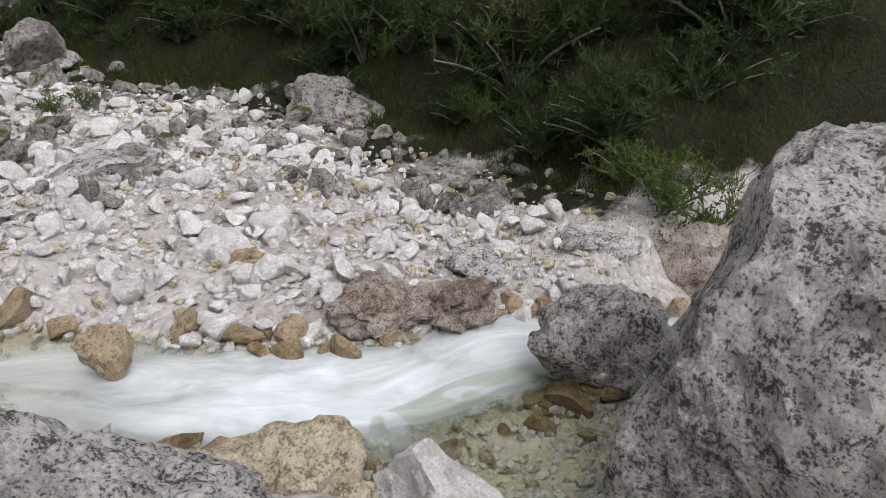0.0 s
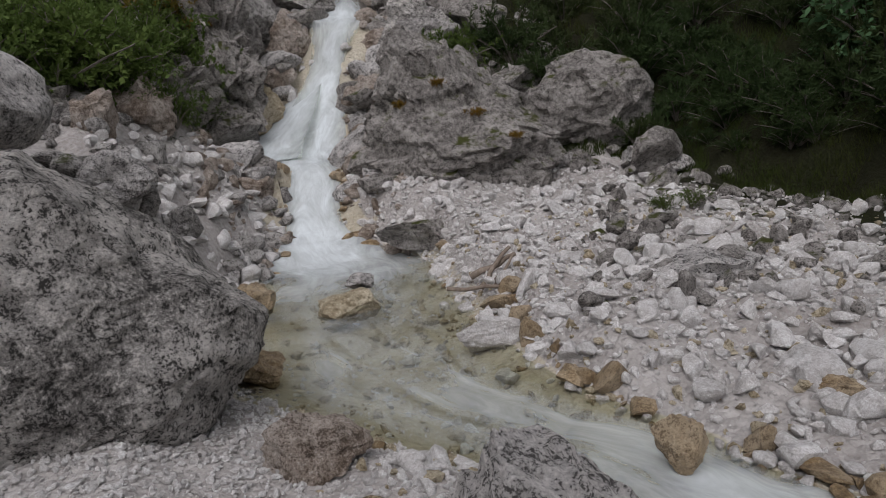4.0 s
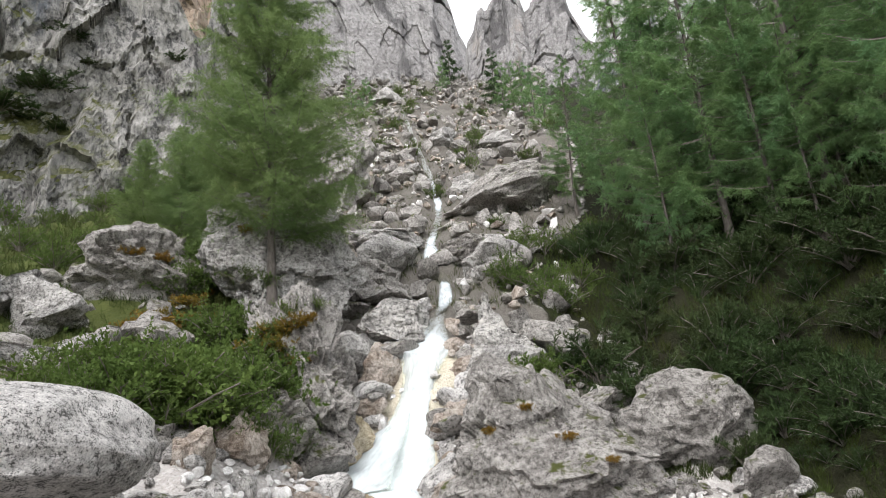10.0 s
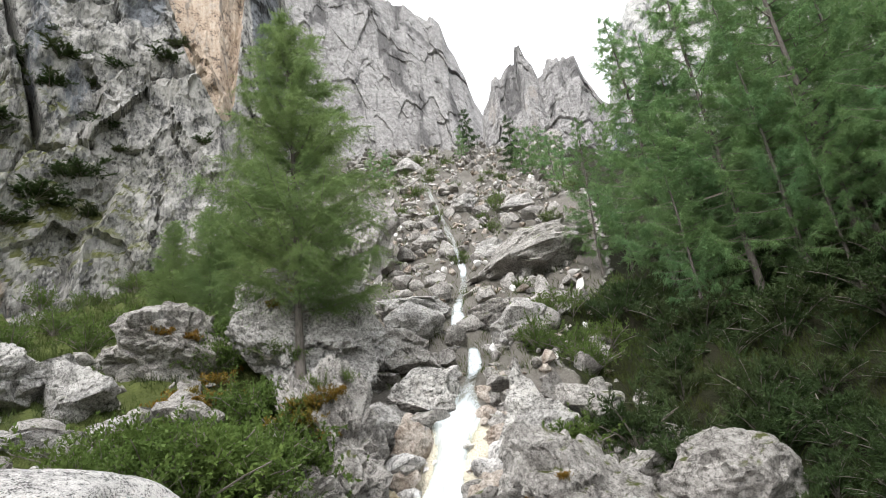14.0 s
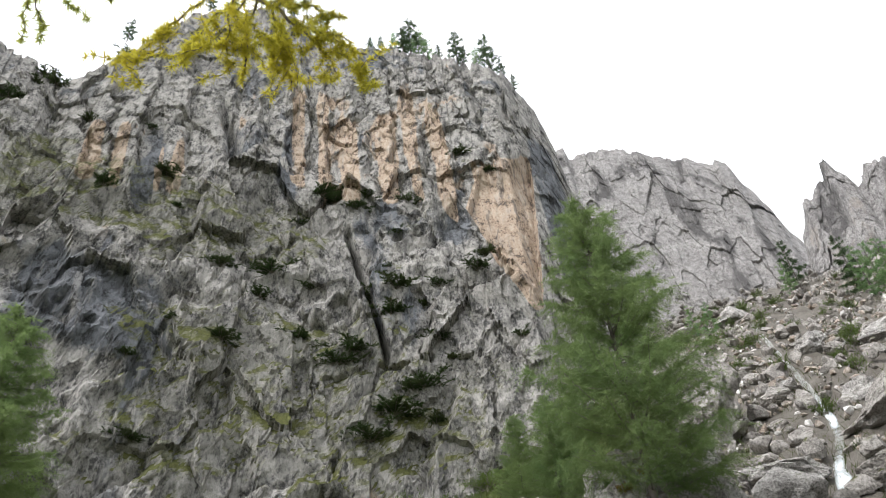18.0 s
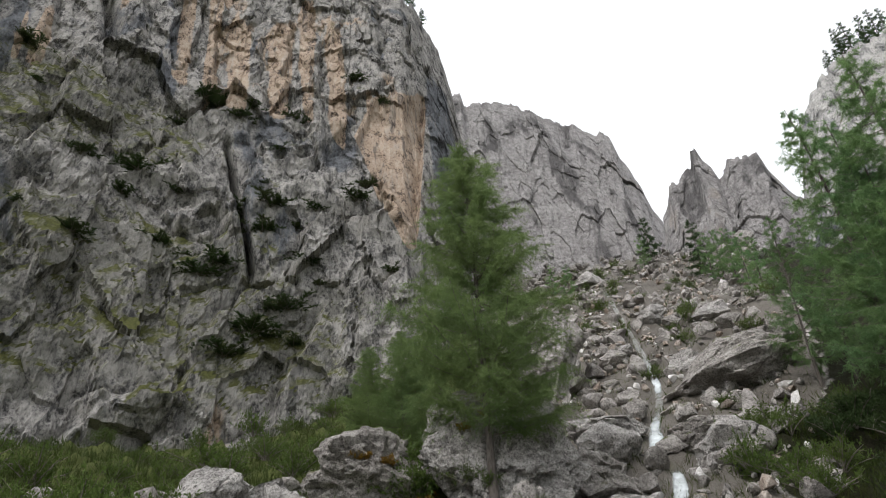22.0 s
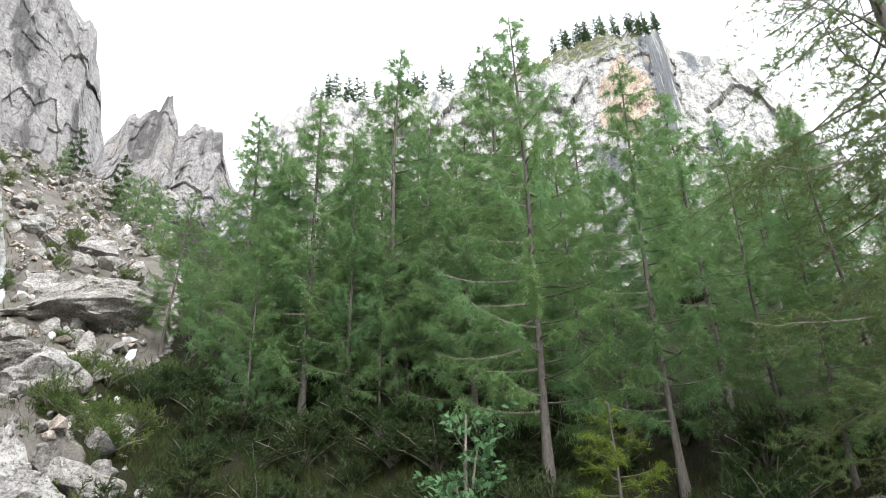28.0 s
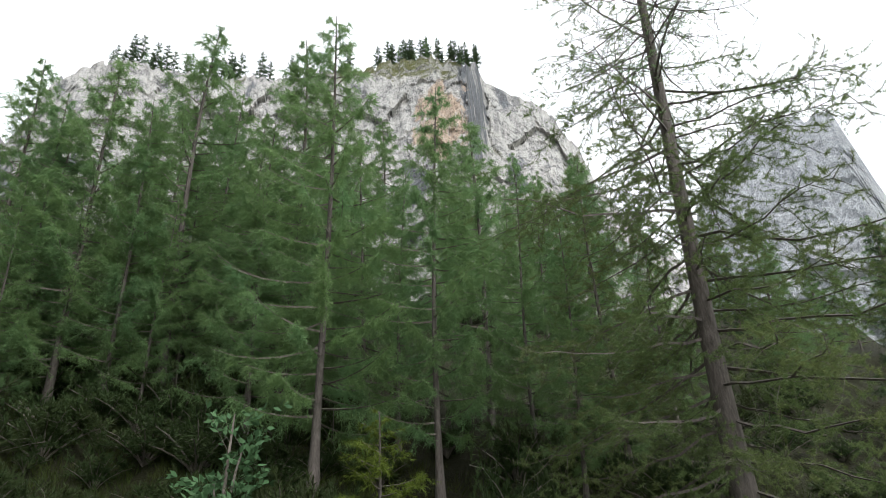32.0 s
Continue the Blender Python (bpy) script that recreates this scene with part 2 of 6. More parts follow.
def leaf_material(name, c1, c2, c3, translucent=0.3, patch=0.6):
    m, n, l, bsdf = material(name)
    g = n.new("ShaderNodeNewGeometry")
    rnd = n.new("ShaderNodeObjectInfo").outputs["Random"]
    big = tex_noise(n, l, g.outputs["Position"], patch, 3, 0.5)
    col = mix(n, l, g.outputs["Random Per Island"], c1, c2)
    col = mix(n, l, math_node(n, l, "MULTIPLY", ramp(n, l, big, 0.45, 0.7), 0.7), col, c3)
    col = mix(n, l, math_node(n, l, "MULTIPLY", rnd, 0.35), col, tuple(0.6 * c for c in c1))
    l.new(col, bsdf.inputs["Base Color"])
    bsdf.inputs["Roughness"].default_value = 0.6
    bsdf.inputs["Specular IOR Level"].default_value = 0.12
    t = n.new("ShaderNodeBsdfTranslucent")
    l.new(col, t.inputs[0])
    s = n.new("ShaderNodeMixShader")
    s.inputs[0].default_value = translucent
    l.new(bsdf.outputs[0], s.inputs[1])
    l.new(t.outputs[0], s.inputs[2])
    l.new(s.outputs[0], n["Material Output"].inputs[0])
    return m


def bark_material(name, c1, c2):
    m, n, l, bsdf = material(name)
    pos = n.new("ShaderNodeNewGeometry").outputs["Position"]
    a = tex_noise(n, l, stretched(n, l, pos, 1, 1, 0.25), 22, 6, 0.7)
    col = mix(n, l, ramp(n, l, a, 0.35, 0.65), c1, c2)
    l.new(col, bsdf.inputs["Base Color"])
    bsdf.inputs["Roughness"].default_value = 0.9
    bp = n.new("ShaderNodeBump")
    bp.inputs["Strength"].default_value, bp.inputs["Distance"].default_value = 0.7, 0.03
    l.new(a, bp.inputs["Height"])
    l.new(bp.outputs[0], bsdf.inputs["Normal"])
    return m


def water_material(name, milk, clear, lo, hi, scale):
    """Clear stream water, whitened where it froths; "foam" is how much it froths."""
    m, n, l, bsdf = material(name)
    pos = n.new("ShaderNodeNewGeometry").outputs["Position"]
    att = n.new("ShaderNodeAttribute")
    att.attribute_name = "foam"
    flow = n.new("ShaderNodeAttribute")
    flow.attribute_name = "along"
    a = tex_noise(n, l, stretched(n, l, flow.outputs["Vector"], 1, 2.6, 1), scale, 6, 0.62, 1.2)
    f = math_node(n, l, "ADD", att.outputs["Fac"], math_node(n, l, "MULTIPLY", math_node(n, l, "SUBTRACT", a, 0.5), 1.2))
    f = ramp(n, l, f, lo, hi)
    lace = tex_noise(n, l, stretched(n, l, flow.outputs["Vector"], 1, 3, 1), scale * 3, 4, 0.55, 1.5)
    l.new(mix(n, l, ramp(n, l, lace, 0.35, 0.6), tuple(0.92 * c for c in milk), tuple(1.05 * c for c in milk)), bsdf.inputs["Base Color"])
    bsdf.inputs["Roughness"].default_value = 0.5
    tr = n.new("ShaderNodeBsdfTransparent")
    tr.inputs[0].default_value = (*clear, 1)
    gl = n.new("ShaderNodeBsdfGlossy")
    gl.inputs["Roughness"].default_value = 0.12
    fr = n.new("ShaderNodeFresnel")
    fr.inputs[0].default_value = 1.33
    b = n.new("ShaderNodeBump")
    b.inputs["Strength"].default_value, b.inputs["Distance"].default_value = 0.12, 0.03
    l.new(a, b.inputs["Height"])
    for s in (gl, fr, bsdf):
        l.new(b.outputs[0], s.inputs["Normal"])
    s1, s2 = n.new("ShaderNodeMixShader"), n.new("ShaderNodeMixShader")
    l.new(fr.outputs[0], s1.inputs[0])
    l.new(tr.outputs[0], s1.inputs[1])
    l.new(gl.outputs[0], s1.inputs[2])
    l.new(f, s2.inputs[0])
    l.new(s1.outputs[0], s2.inputs[1])
    l.new(bsdf.outputs[0], s2.inputs[2])
    l.new(s2.outputs[0], n["Material Output"].inputs[0])
    return m


GREY = rock_material("weathered_limestone", (0.63, 0.60, 0.58), (0.37, 0.35, 0.337), (0.05, 0.046, 0.043), 2.1, 1.0, 0.6, stainy=0.9)
ASHEN = rock_material("ash_grey_limestone", (0.45, 0.427, 0.407), (0.245, 0.231, 0.221), (0.045, 0.041, 0.038), 2.6, 1.0, 0.5, moss=(0.05, 0.055, 0.016), moss_up=0.85, moss_lo=0.56, stainy=0.9)
LICHEN = rock_material("lichened_limestone", (0.55, 0.52, 0.49), (0.215, 0.202, 0.19), (0.033, 0.031, 0.029), 1.9, 1.0, 0.6, stainy=0.95)
MOSSY = rock_material("mossy_limestone", (0.40, 0.373, 0.35), (0.21, 0.193, 0.18), (0.045, 0.04, 0.036), 2.2, 1.0, 0.4, moss=(0.05, 0.055, 0.015), moss_up=0.7, moss_lo=0.53, stainy=0.85)
PALE = rock_material("pale_limestone", (0.80, 0.775, 0.76), (0.66, 0.628, 0.61), (0.26, 0.225, 0.20), 2.6, 0.9, 0.3, vary=0.28, stainy=0.4)
AMBER = rock_material("algae_stained_stone", (0.40, 0.32, 0.22), (0.25, 0.17, 0.085), (0.08, 0.048, 0.022), 2.4, 0.7, 0.4, vary=0.4, rough=0.5)
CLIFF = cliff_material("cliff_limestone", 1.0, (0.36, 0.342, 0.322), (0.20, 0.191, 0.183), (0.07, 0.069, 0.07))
# the cliff limestone again, lightened in colour for the haze in between
FARWALL = cliff_material("haze_paled_limestone", 0.5, (0.44, 0.425, 0.405), (0.31, 0.303, 0.295), (0.15, 0.15, 0.152))
# distance haze is mixed into the peak's colours: bluish, pale, little contrast
PEAK = rock_material("haze_tinted_limestone", (0.40, 0.41, 0.43), (0.32, 0.335, 0.355), (0.20, 0.21, 0.23), 0.02, 0.8, 0.1, stainy=0.5)
TOWER = rock_material("tower_limestone", (0.34, 0.323, 0.317), (0.265, 0.25, 0.247), (0.14, 0.132, 0.132), 0.12, 0.9, 0.1, tint=(0.36, 0.29, 0.235), streak=0.12, stainy=0.7)
YELLOW = rock_material("yellowish_limestone", (0.54, 0.475, 0.36), (0.38, 0.315, 0.215), (0.13, 0.095, 0.05), 2.6, 0.9, 0.5)
BROWN = rock_material("brown_stained_limestone", (0.45, 0.395, 0.35), (0.26, 0.205, 0.165), (0.07, 0.048, 0.032), 2.6, 1.0, 0.6)


def ground_material():
    """Gravel that gives way to bed pebbles, turf, forest floor and scree by the share of each."""
    m, n, l, bsdf = material("valley_ground")
    pos = n.new("ShaderNodeNewGeometry").outputs["Position"]
    edge = math_node(n, l, "SUBTRACT", tex_noise(n, l, pos, 1.6, 6, 0.65), 0.5)
    fine, grain = tex_noise(n, l, pos, 16, 6, 0.7), tex_noise(n, l, pos, 70, 4, 0.7)
    big = tex_noise(n, l, pos, 0.8, 5, 0.6)
    vor = n.new("ShaderNodeTexVoronoi")
    vor.inputs["Scale"].default_value = 22
    l.new(pos, vor.inputs["Vector"])
    peb = n.new("ShaderNodeSeparateColor")
    l.new(vor.outputs[1], peb.inputs[0])

    def blend(a, b, c, lo=0.38, hi=0.66):
        return mix(n, l, ramp(n, l, grain, 0.55, 0.75), mix(n, l, ramp(n, l, math_node(n, l, "ADD", math_node(n, l, "MULTIPLY", fine, 0.5), math_node(n, l, "MULTIPLY", big, 0.5)), lo, hi), a, b), c)

    col = blend((0.34, 0.31, 0.29), (0.64, 0.61, 0.59), (0.58, 0.55, 0.53))
    col = mix(n, l, math_node(n, l, "MULTIPLY", peb.outputs[0], 0.4), col, (0.25, 0.225, 0.21))
    # forest floor is near black: the wood's shade is painted into its colours
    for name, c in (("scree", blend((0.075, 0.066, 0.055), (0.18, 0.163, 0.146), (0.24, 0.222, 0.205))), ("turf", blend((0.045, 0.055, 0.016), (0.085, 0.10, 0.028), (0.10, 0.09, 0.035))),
                    ("shaded_duff", blend((0.014, 0.012, 0.007), (0.022, 0.026, 0.01), (0.034, 0.025, 0.015))), ("bed", blend((0.44, 0.385, 0.29), (0.62, 0.57, 0.47), (0.66, 0.62, 0.53)))):
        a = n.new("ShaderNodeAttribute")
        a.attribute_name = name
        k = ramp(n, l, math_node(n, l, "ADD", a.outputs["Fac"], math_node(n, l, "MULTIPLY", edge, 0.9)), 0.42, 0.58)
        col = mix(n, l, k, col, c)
    l.new(col, bsdf.inputs["Base Color"])
    bsdf.inputs["Roughness"].default_value = 0.9
    bsdf.inputs["Specular IOR Level"].default_value = 0.12
    b = n.new("ShaderNodeBump")
    b.inputs["Strength"].default_value, b.inputs["Distance"].default_value = 0.9, 0.05
    l.new(math_node(n, l, "SUBTRACT", math_node(n, l, "ADD", fine, math_node(n, l, "MULTIPLY", grain, 0.4)), math_node(n, l, "MULTIPLY", vor.outputs[0], 0.8)), b.inputs["Height"])
    l.new(b.outputs[0], bsdf.inputs["Normal"])
    return m


GROUND = ground_material()
LARCH = leaf_material("larch_needles", (0.165, 0.265, 0.105), (0.215, 0.315, 0.13), (0.14, 0.265, 0.13), 0.6)
SPRUCE = leaf_material("spruce_needles", (0.045, 0.08, 0.032), (0.065, 0.105, 0.04), (0.05, 0.085, 0.037), 0.3)
PINE = leaf_material("dwarf_pine_needles", (0.034, 0.058, 0.021), (0.052, 0.08, 0.027), (0.068, 0.073, 0.029), 0.35)
WILLOW = leaf_material("willow_leaves", (0.075, 0.118, 0.027), (0.112, 0.16, 0.043), (0.10, 0.13, 0.03), 0.45)
BLUEISH = leaf_material("whitebeam_leaves", (0.075, 0.15, 0.068), (0.115, 0.21, 0.095), (0.08, 0.155, 0.07))
LIME = leaf_material("young_spruce_needles", (0.10, 0.145, 0.022), (0.15, 0.19, 0.032), (0.12, 0.16, 0.025))
GOLD = leaf_material("yellowing_larch_needles", (0.50, 0.45, 0.05), (0.62, 0.55, 0.07), (0.38, 0.40, 0.05), 0.65, 1.5)
GRASS = leaf_material("mountain_grass", (0.034, 0.052, 0.012), (0.06, 0.08, 0.019), (0.06, 0.058, 0.018), 0.35)
LEMON = leaf_material("pale_larch_needles", (0.38, 0.42, 0.09), (0.48, 0.50, 0.11), (0.32, 0.38, 0.09), 0.65, 1.5)
RUST = leaf_material("rust_coloured_moss", (0.22, 0.10, 0.015), (0.16, 0.13, 0.025), (0.10, 0.11, 0.02), 0.2)
SUNLIT = leaf_material("light_larch_needles", (0.175, 0.24, 0.09), (0.225, 0.295, 0.115), (0.155, 0.24, 0.10), 0.65)
OLIVE = leaf_material("old_larch_needles", (0.125, 0.185, 0.07), (0.175, 0.23, 0.085), (0.20, 0.215, 0.08), 0.55)
BARK = bark_material("larch_bark", (0.05, 0.041, 0.035), (0.125, 0.107, 0.095))
TWIG = bark_material("dead_twig", (0.09, 0.075, 0.06), (0.17, 0.15, 0.13))
WOOD = bark_material("driftwood", (0.10, 0.075, 0.055), (0.26, 0.21, 0.17))
WATER = water_material("stream_water", (0.58, 0.62, 0.635), (0.93, 0.95, 0.88), 0.12, 1.1, 1.0)

# ---- the lie of the land: bearings in degrees from upstream, distances from the standing place ----
BEARING = [-180, -90, -60, -35, -20, -8, 0, 8, 16, 24, 36, 48, 64, 80, 110, 180]
FLAT_R = [6, 5, 5, 5.5, 6, 9.8, 9.8, 5, 4.5, 4.2, 4, 4, 4.2, 5, 6, 6]
FLAT_Z = [0, 0.3, 0.4, 0.3, 0.3, 0.15, 0.15, 0.1, 0.1, 0.08, 0.05, 0, -0.1, -0.2, -0.2, 0]
FOOT_R = [20, 12, 10, 9.6, 10.5, 12, 12, 11, 13, 12.5, 10.5, 8, 6, 6.5, 10, 20]
FOOT_Z = [0, 2.5, 2.6, 2.7, 2.35, 1.6, 1.5, 1.0, 1.2, 0.9, 0.5, 0.15, 0.05, 0.2, 0.5, 0]
WALL_R = [60, 38, 42, 42, 40, 70, 70, 70, 45, 40, 40, 40, 40, 40, 60, 60]
WALL_Z = [-4, 12, 15, 15.5, 19.5, 43.5, 43.5, 42, 25, 22, 22, 20, 18, 16, 10, -4]
BACK_R = [600, 300, 170, 170, 170, 170, 170, 170, 170, 170, 170, 170, 200, 300, 500, 600]
BACK_Z = [-60, 60, 70, 70, 80, 99, 100, 98, 75, 66, 66, 62, 60, 60, 0, -60]
# the stream: bearing, distance, level, half width, froth
STREAM = [(-2.5, 66, 41.0, 0.12, 0.0), (-1.6, 45, 26.0, 0.12, 0.1), (0.0, 33, 16.3, 0.13, 0.1), (0.6, 28.2, 12.9, 0.14, 0.8), (0.7, 27.3, 12.1, 0.14, 0.8), (0.6, 25.6, 10.9, 0.12, 0.05), (-0.2, 22.6, 9.05, 0.16, 0.6), (-0.3, 21.6, 8.4, 0.2, 0.85), (-0.4, 20.7, 7.75, 0.18, 0.85), (0.2, 20.2, 7.2, 0.12, 0.0),
          (0.6, 18.9, 6.6, 0.13, 0.6), (0.6, 18.3, 6.2, 0.16, 0.85), (0.5, 17.6, 5.8, 0.16, 0.8), (0.1, 16.6, 5.35, 0.13, 0.4),
          (-0.5, 15.7, 4.85, 0.2, 0.35), (-1.3, 14.9, 4.25, 0.45, 0.9), (-1.5, 14.5, 4.0, 0.5, 0.8), (-2.5, 14.1, 3.2, 0.34, 0.9), (-3.0, 13.8, 2.85, 0.32, 1.0), (-3.7, 13.3, 2.2, 0.5, 1.0), (-4.5, 12.7, 1.6, 0.6, 1.0),
          (-4.5, 12.1, 1.42, 0.45, 0.9), (-4.4, 11.7, 1.15, 0.42, 0.95), (-4.5, 10.7, 0.5, 0.38, 1.0), (-3.6, 9.8, 0.16, 0.75, 1.0), (-2.4, 9.1, 0.11, 1.05, 0.75), (-3.0, 7.6, 0.08, 1.15, 0.42), (-2.4, 6.2, 0.06, 1.15, 0.32), (2.5, 4.9, 0.03, 0.9, 0.36),
          (11.5, 4.15, -0.03, 0.6, 0.42), (19.0, 3.85, -0.07, 0.5, 0.55), (29.0, 3.38, -0.11, 0.46, 0.85), (40.0, 3.2, -0.15, 0.46, 0.95), (49.0, 3.3, -0.17, 0.42, 0.85), (56.0, 3.6, -0.2, 0.42, 0.85), (63.0, 3.78, -0.26, 0.4, 0.8), (69.0, 4.0, -0.36, 0.36, 0.8), (78.0, 5.0, -0.55, 0.4, 0.7), (86.0, 7.0, -0.9, 0.5, 0.7), (95.0, 11.0, -1.6, 0.5, 0.7)]
# the fan of water that spreads beside the second leap
FAN = [(-3.5, 13.9, 2.85, 0.15, 1.0), (-4.6, 13.6, 2.5, 0.34, 1.0), (-6.3, 13.1, 2.0, 0.5, 1.0), (-7.8, 12.6, 1.62, 0.62, 1.0), (-8.3, 12.2, 1.48, 0.62, 0.9), (-7.2, 11.9, 1.42, 0.4, 0.6)]
# a still, clear side pool beside the rapid
POOL = [(43.0, 2.75, -0.16, 0.2, 0.25), (50.0, 2.72, -0.17, 0.4, 0.12), (58.0, 2.78, -0.175, 0.52, 0.1), (66.0, 2.85, -0.18, 0.5, 0.1), (74.0, 2.95, -0.185, 0.3, 0.1)]


def spline(rows, steps):
    p = np.array(rows, float)
    p = np.c_[p[:, 1] * np.sin(np.radians(p[:, 0])), p[:, 1] * np.cos(np.radians(p[:, 0])), p[:, 2:]]
    q = np.vstack([2 * p[0] - p[1], p, 2 * p[-1] - p[-2]])
    out = []
    for i in range(1, len(q) - 2):
        for t in np.linspace(0, 1, steps, endpoint=False):
            a = 0.5 * (2 * q[i] + (q[i + 1] - q[i - 1]) * t + (2 * q[i - 1] - 5 * q[i] + 4 * q[i + 1] - q[i + 2]) * t * t + (3 * q[i] - q[i - 1] - 3 * q[i + 1] + q[i + 2]) * t ** 3)
            out.append(a)
    return np.array(out + [q[-2]])


COURSES = [spline(STREAM, 10), spline(FAN, 8), spline(POOL, 8)]
SEGMENTS = np.vstack([np.hstack([c[:-1], c[1:]]) for c in COURSES])


def smooth(a, b, x):
    t = np.clip((x - a) / (b - a), 0, 1)
    return t * t * (3 - 2 * t)


def course_at(x, y):
    """How far the nearest point of the stream's course is, with its level and half width."""
    if len(x) < 40:
        p, a, d = np.c_[x, y][:, None], SEGMENTS[None, :, :2], (SEGMENTS[:, 5:7] - SEGMENTS[:, :2])[None]
        t = np.clip(((p - a) * d).sum(2) / (d * d).sum(2), 0, 1)
        e = np.linalg.norm(p - a - t[:, :, None] * d, axis=2)
        k = np.argmin(e / (SEGMENTS[:, 3] + 0.3), axis=1)
        i, t, q = np.arange(len(x)), t[np.arange(len(x)), k], SEGMENTS[k]
        return e[i, k], q[:, 2] + t * (q[:, 7] - q[:, 2]), q[:, 3] + t * (q[:, 8] - q[:, 3])
    best, lev, wid = np.full(len(x), 1e9), np.zeros(len(x)), np.ones(len(x))
    near = np.hypot(x, y) < 80
    xn, yn, b, lv, wd = x[near], y[near], best[near], lev[near], wid[near]
    for a, c in [pair for course in COURSES for pair in zip(course[:-1], course[1:])]:
        d = c[:2] - a[:2]
        t = np.clip(((xn - a[0]) * d[0] + (yn - a[1]) * d[1]) / (d @ d), 0, 1)
        e = np.hypot(xn - a[0] - t * d[0], yn - a[1] - t * d[1])
        k = e / (a[3] + 0.3) < b / (wd + 0.3)
        b[k], lv[k], wd[k] = e[k], (a[2] + t * (c[2] - a[2]))[k], (a[3] + t * (c[3] - a[3]))[k]
    best[near], lev[near], wid[near] = b, lv, wd
    return best, lev, wid


def zone(x, y):
    az, r = np.degrees(np.arctan2(x, y)), np.hypot(x, y)
    ip = lambda v: np.interp(az, BEARING, v)
    return az, r, ip(FLAT_R), ip(FLAT_Z), ip(FOOT_R), ip(FOOT_Z), ip(WALL_R), ip(WALL_Z), ip(BACK_R), ip(BACK_Z)


def land(x, y, rough=True):
    x, y = np.atleast_1d(np.asarray(x, float)), np.atleast_1d(np.asarray(y, float))
    az, r, r1, z1, r2, z2, r3, z3, r4, z4 = zone(x, y)
    z = np.where(r < r1, 0.06 + (z1 - 0.06) * smooth(0, 1, r / r1), z1 + (z2 - z1) * (r - r1) / (r2 - r1))
    z = np.where(r > r2, z2 + (z3 - z2) * (r - r2) / (r3 - r2), z)
    z = np.where(r > r3, z3 + (z4 - z3) * (r - r3) / (r4 - r3), z)
    z = np.where(r > r4, z4 * np.clip(1.6 - 0.6 * r / r4, 0, 1), z)
    if rough:
        p = np.c_[x, y, 0 * x]
        z = z + fbm(p * 0.45, 3) * np.clip(r / 30, 0.03, 2.0) * 0.8 + fbm(p * 2.1 + 9, 3) * np.clip(r / 40, 0.03, 0.4) * 0.6
    d, lev, wid = course_at(x, y)
    bed = lev - 0.16 * np.clip(1 - (d / wid) ** 2, 0, 1) - 0.03
    if rough:
        bed = bed + 0.03 * perlin(np.c_[x, y, 0 * x] * 6)
    k = smooth(wid * 0.95, wid * 1.05 + 0.35 + 0.02 * r, d)
    return bed * (1 - k) + z * k


def land_at(x, y):
    return float(land(x, y)[0])


def on_land(az, r):
    x, y, _ = polar(az, r)
    return (x, y, land_at(x, y))


# ---- the ground ----
cols = np.radians(np.r_[np.arange(-180, -100, 4), np.arange(-100, 104, 0.42), np.arange(104, 180.1, 4)])
rings = np.r_[0.001, 0.3, np.geomspace(0.6, 32, 250), np.geomspace(34, 3000, 52)]
RR, AA = np.meshgrid(rings, cols, indexing="ij")
gx, gy = (RR * np.sin(AA)).ravel(), (RR * np.cos(AA)).ravel()
gz = land(gx, gy)
ground = new("ground", mesh_of("ground", np.c_[gx, gy, gz], grid_faces(len(rings), len(cols))[:, ::-1], (GROUND,), True))
tagged(ground, "pale gravel valley floor rising to turf and forest slopes", "ground", kind="structure")


def shares(x, y):
    """How much of scree, turf, forest floor and stream bed lies at a place."""
    az, r, r1, z1, r2, z2, r3, z3, r4, z4 = zone(x, y)
    up = smooth(-0.8, 0.8, r - r2)
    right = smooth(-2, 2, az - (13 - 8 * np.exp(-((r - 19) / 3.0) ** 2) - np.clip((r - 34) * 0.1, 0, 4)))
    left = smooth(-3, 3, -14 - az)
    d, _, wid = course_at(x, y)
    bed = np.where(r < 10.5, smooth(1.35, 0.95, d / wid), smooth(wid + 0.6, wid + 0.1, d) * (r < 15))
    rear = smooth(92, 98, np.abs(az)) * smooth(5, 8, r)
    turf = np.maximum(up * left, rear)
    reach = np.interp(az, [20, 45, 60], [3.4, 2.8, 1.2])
    # soil and moss patches before the wood, in the same shade-darkened floor colours
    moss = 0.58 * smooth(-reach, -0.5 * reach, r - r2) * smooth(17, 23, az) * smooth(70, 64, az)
    return {"scree": up * (1 - right) * (1 - left) * (1 - rear), "turf": turf, "shaded_duff": np.maximum(up * right, moss) * (1 - rear), "bed": bed}


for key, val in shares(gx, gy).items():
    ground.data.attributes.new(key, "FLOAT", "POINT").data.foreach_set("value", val)

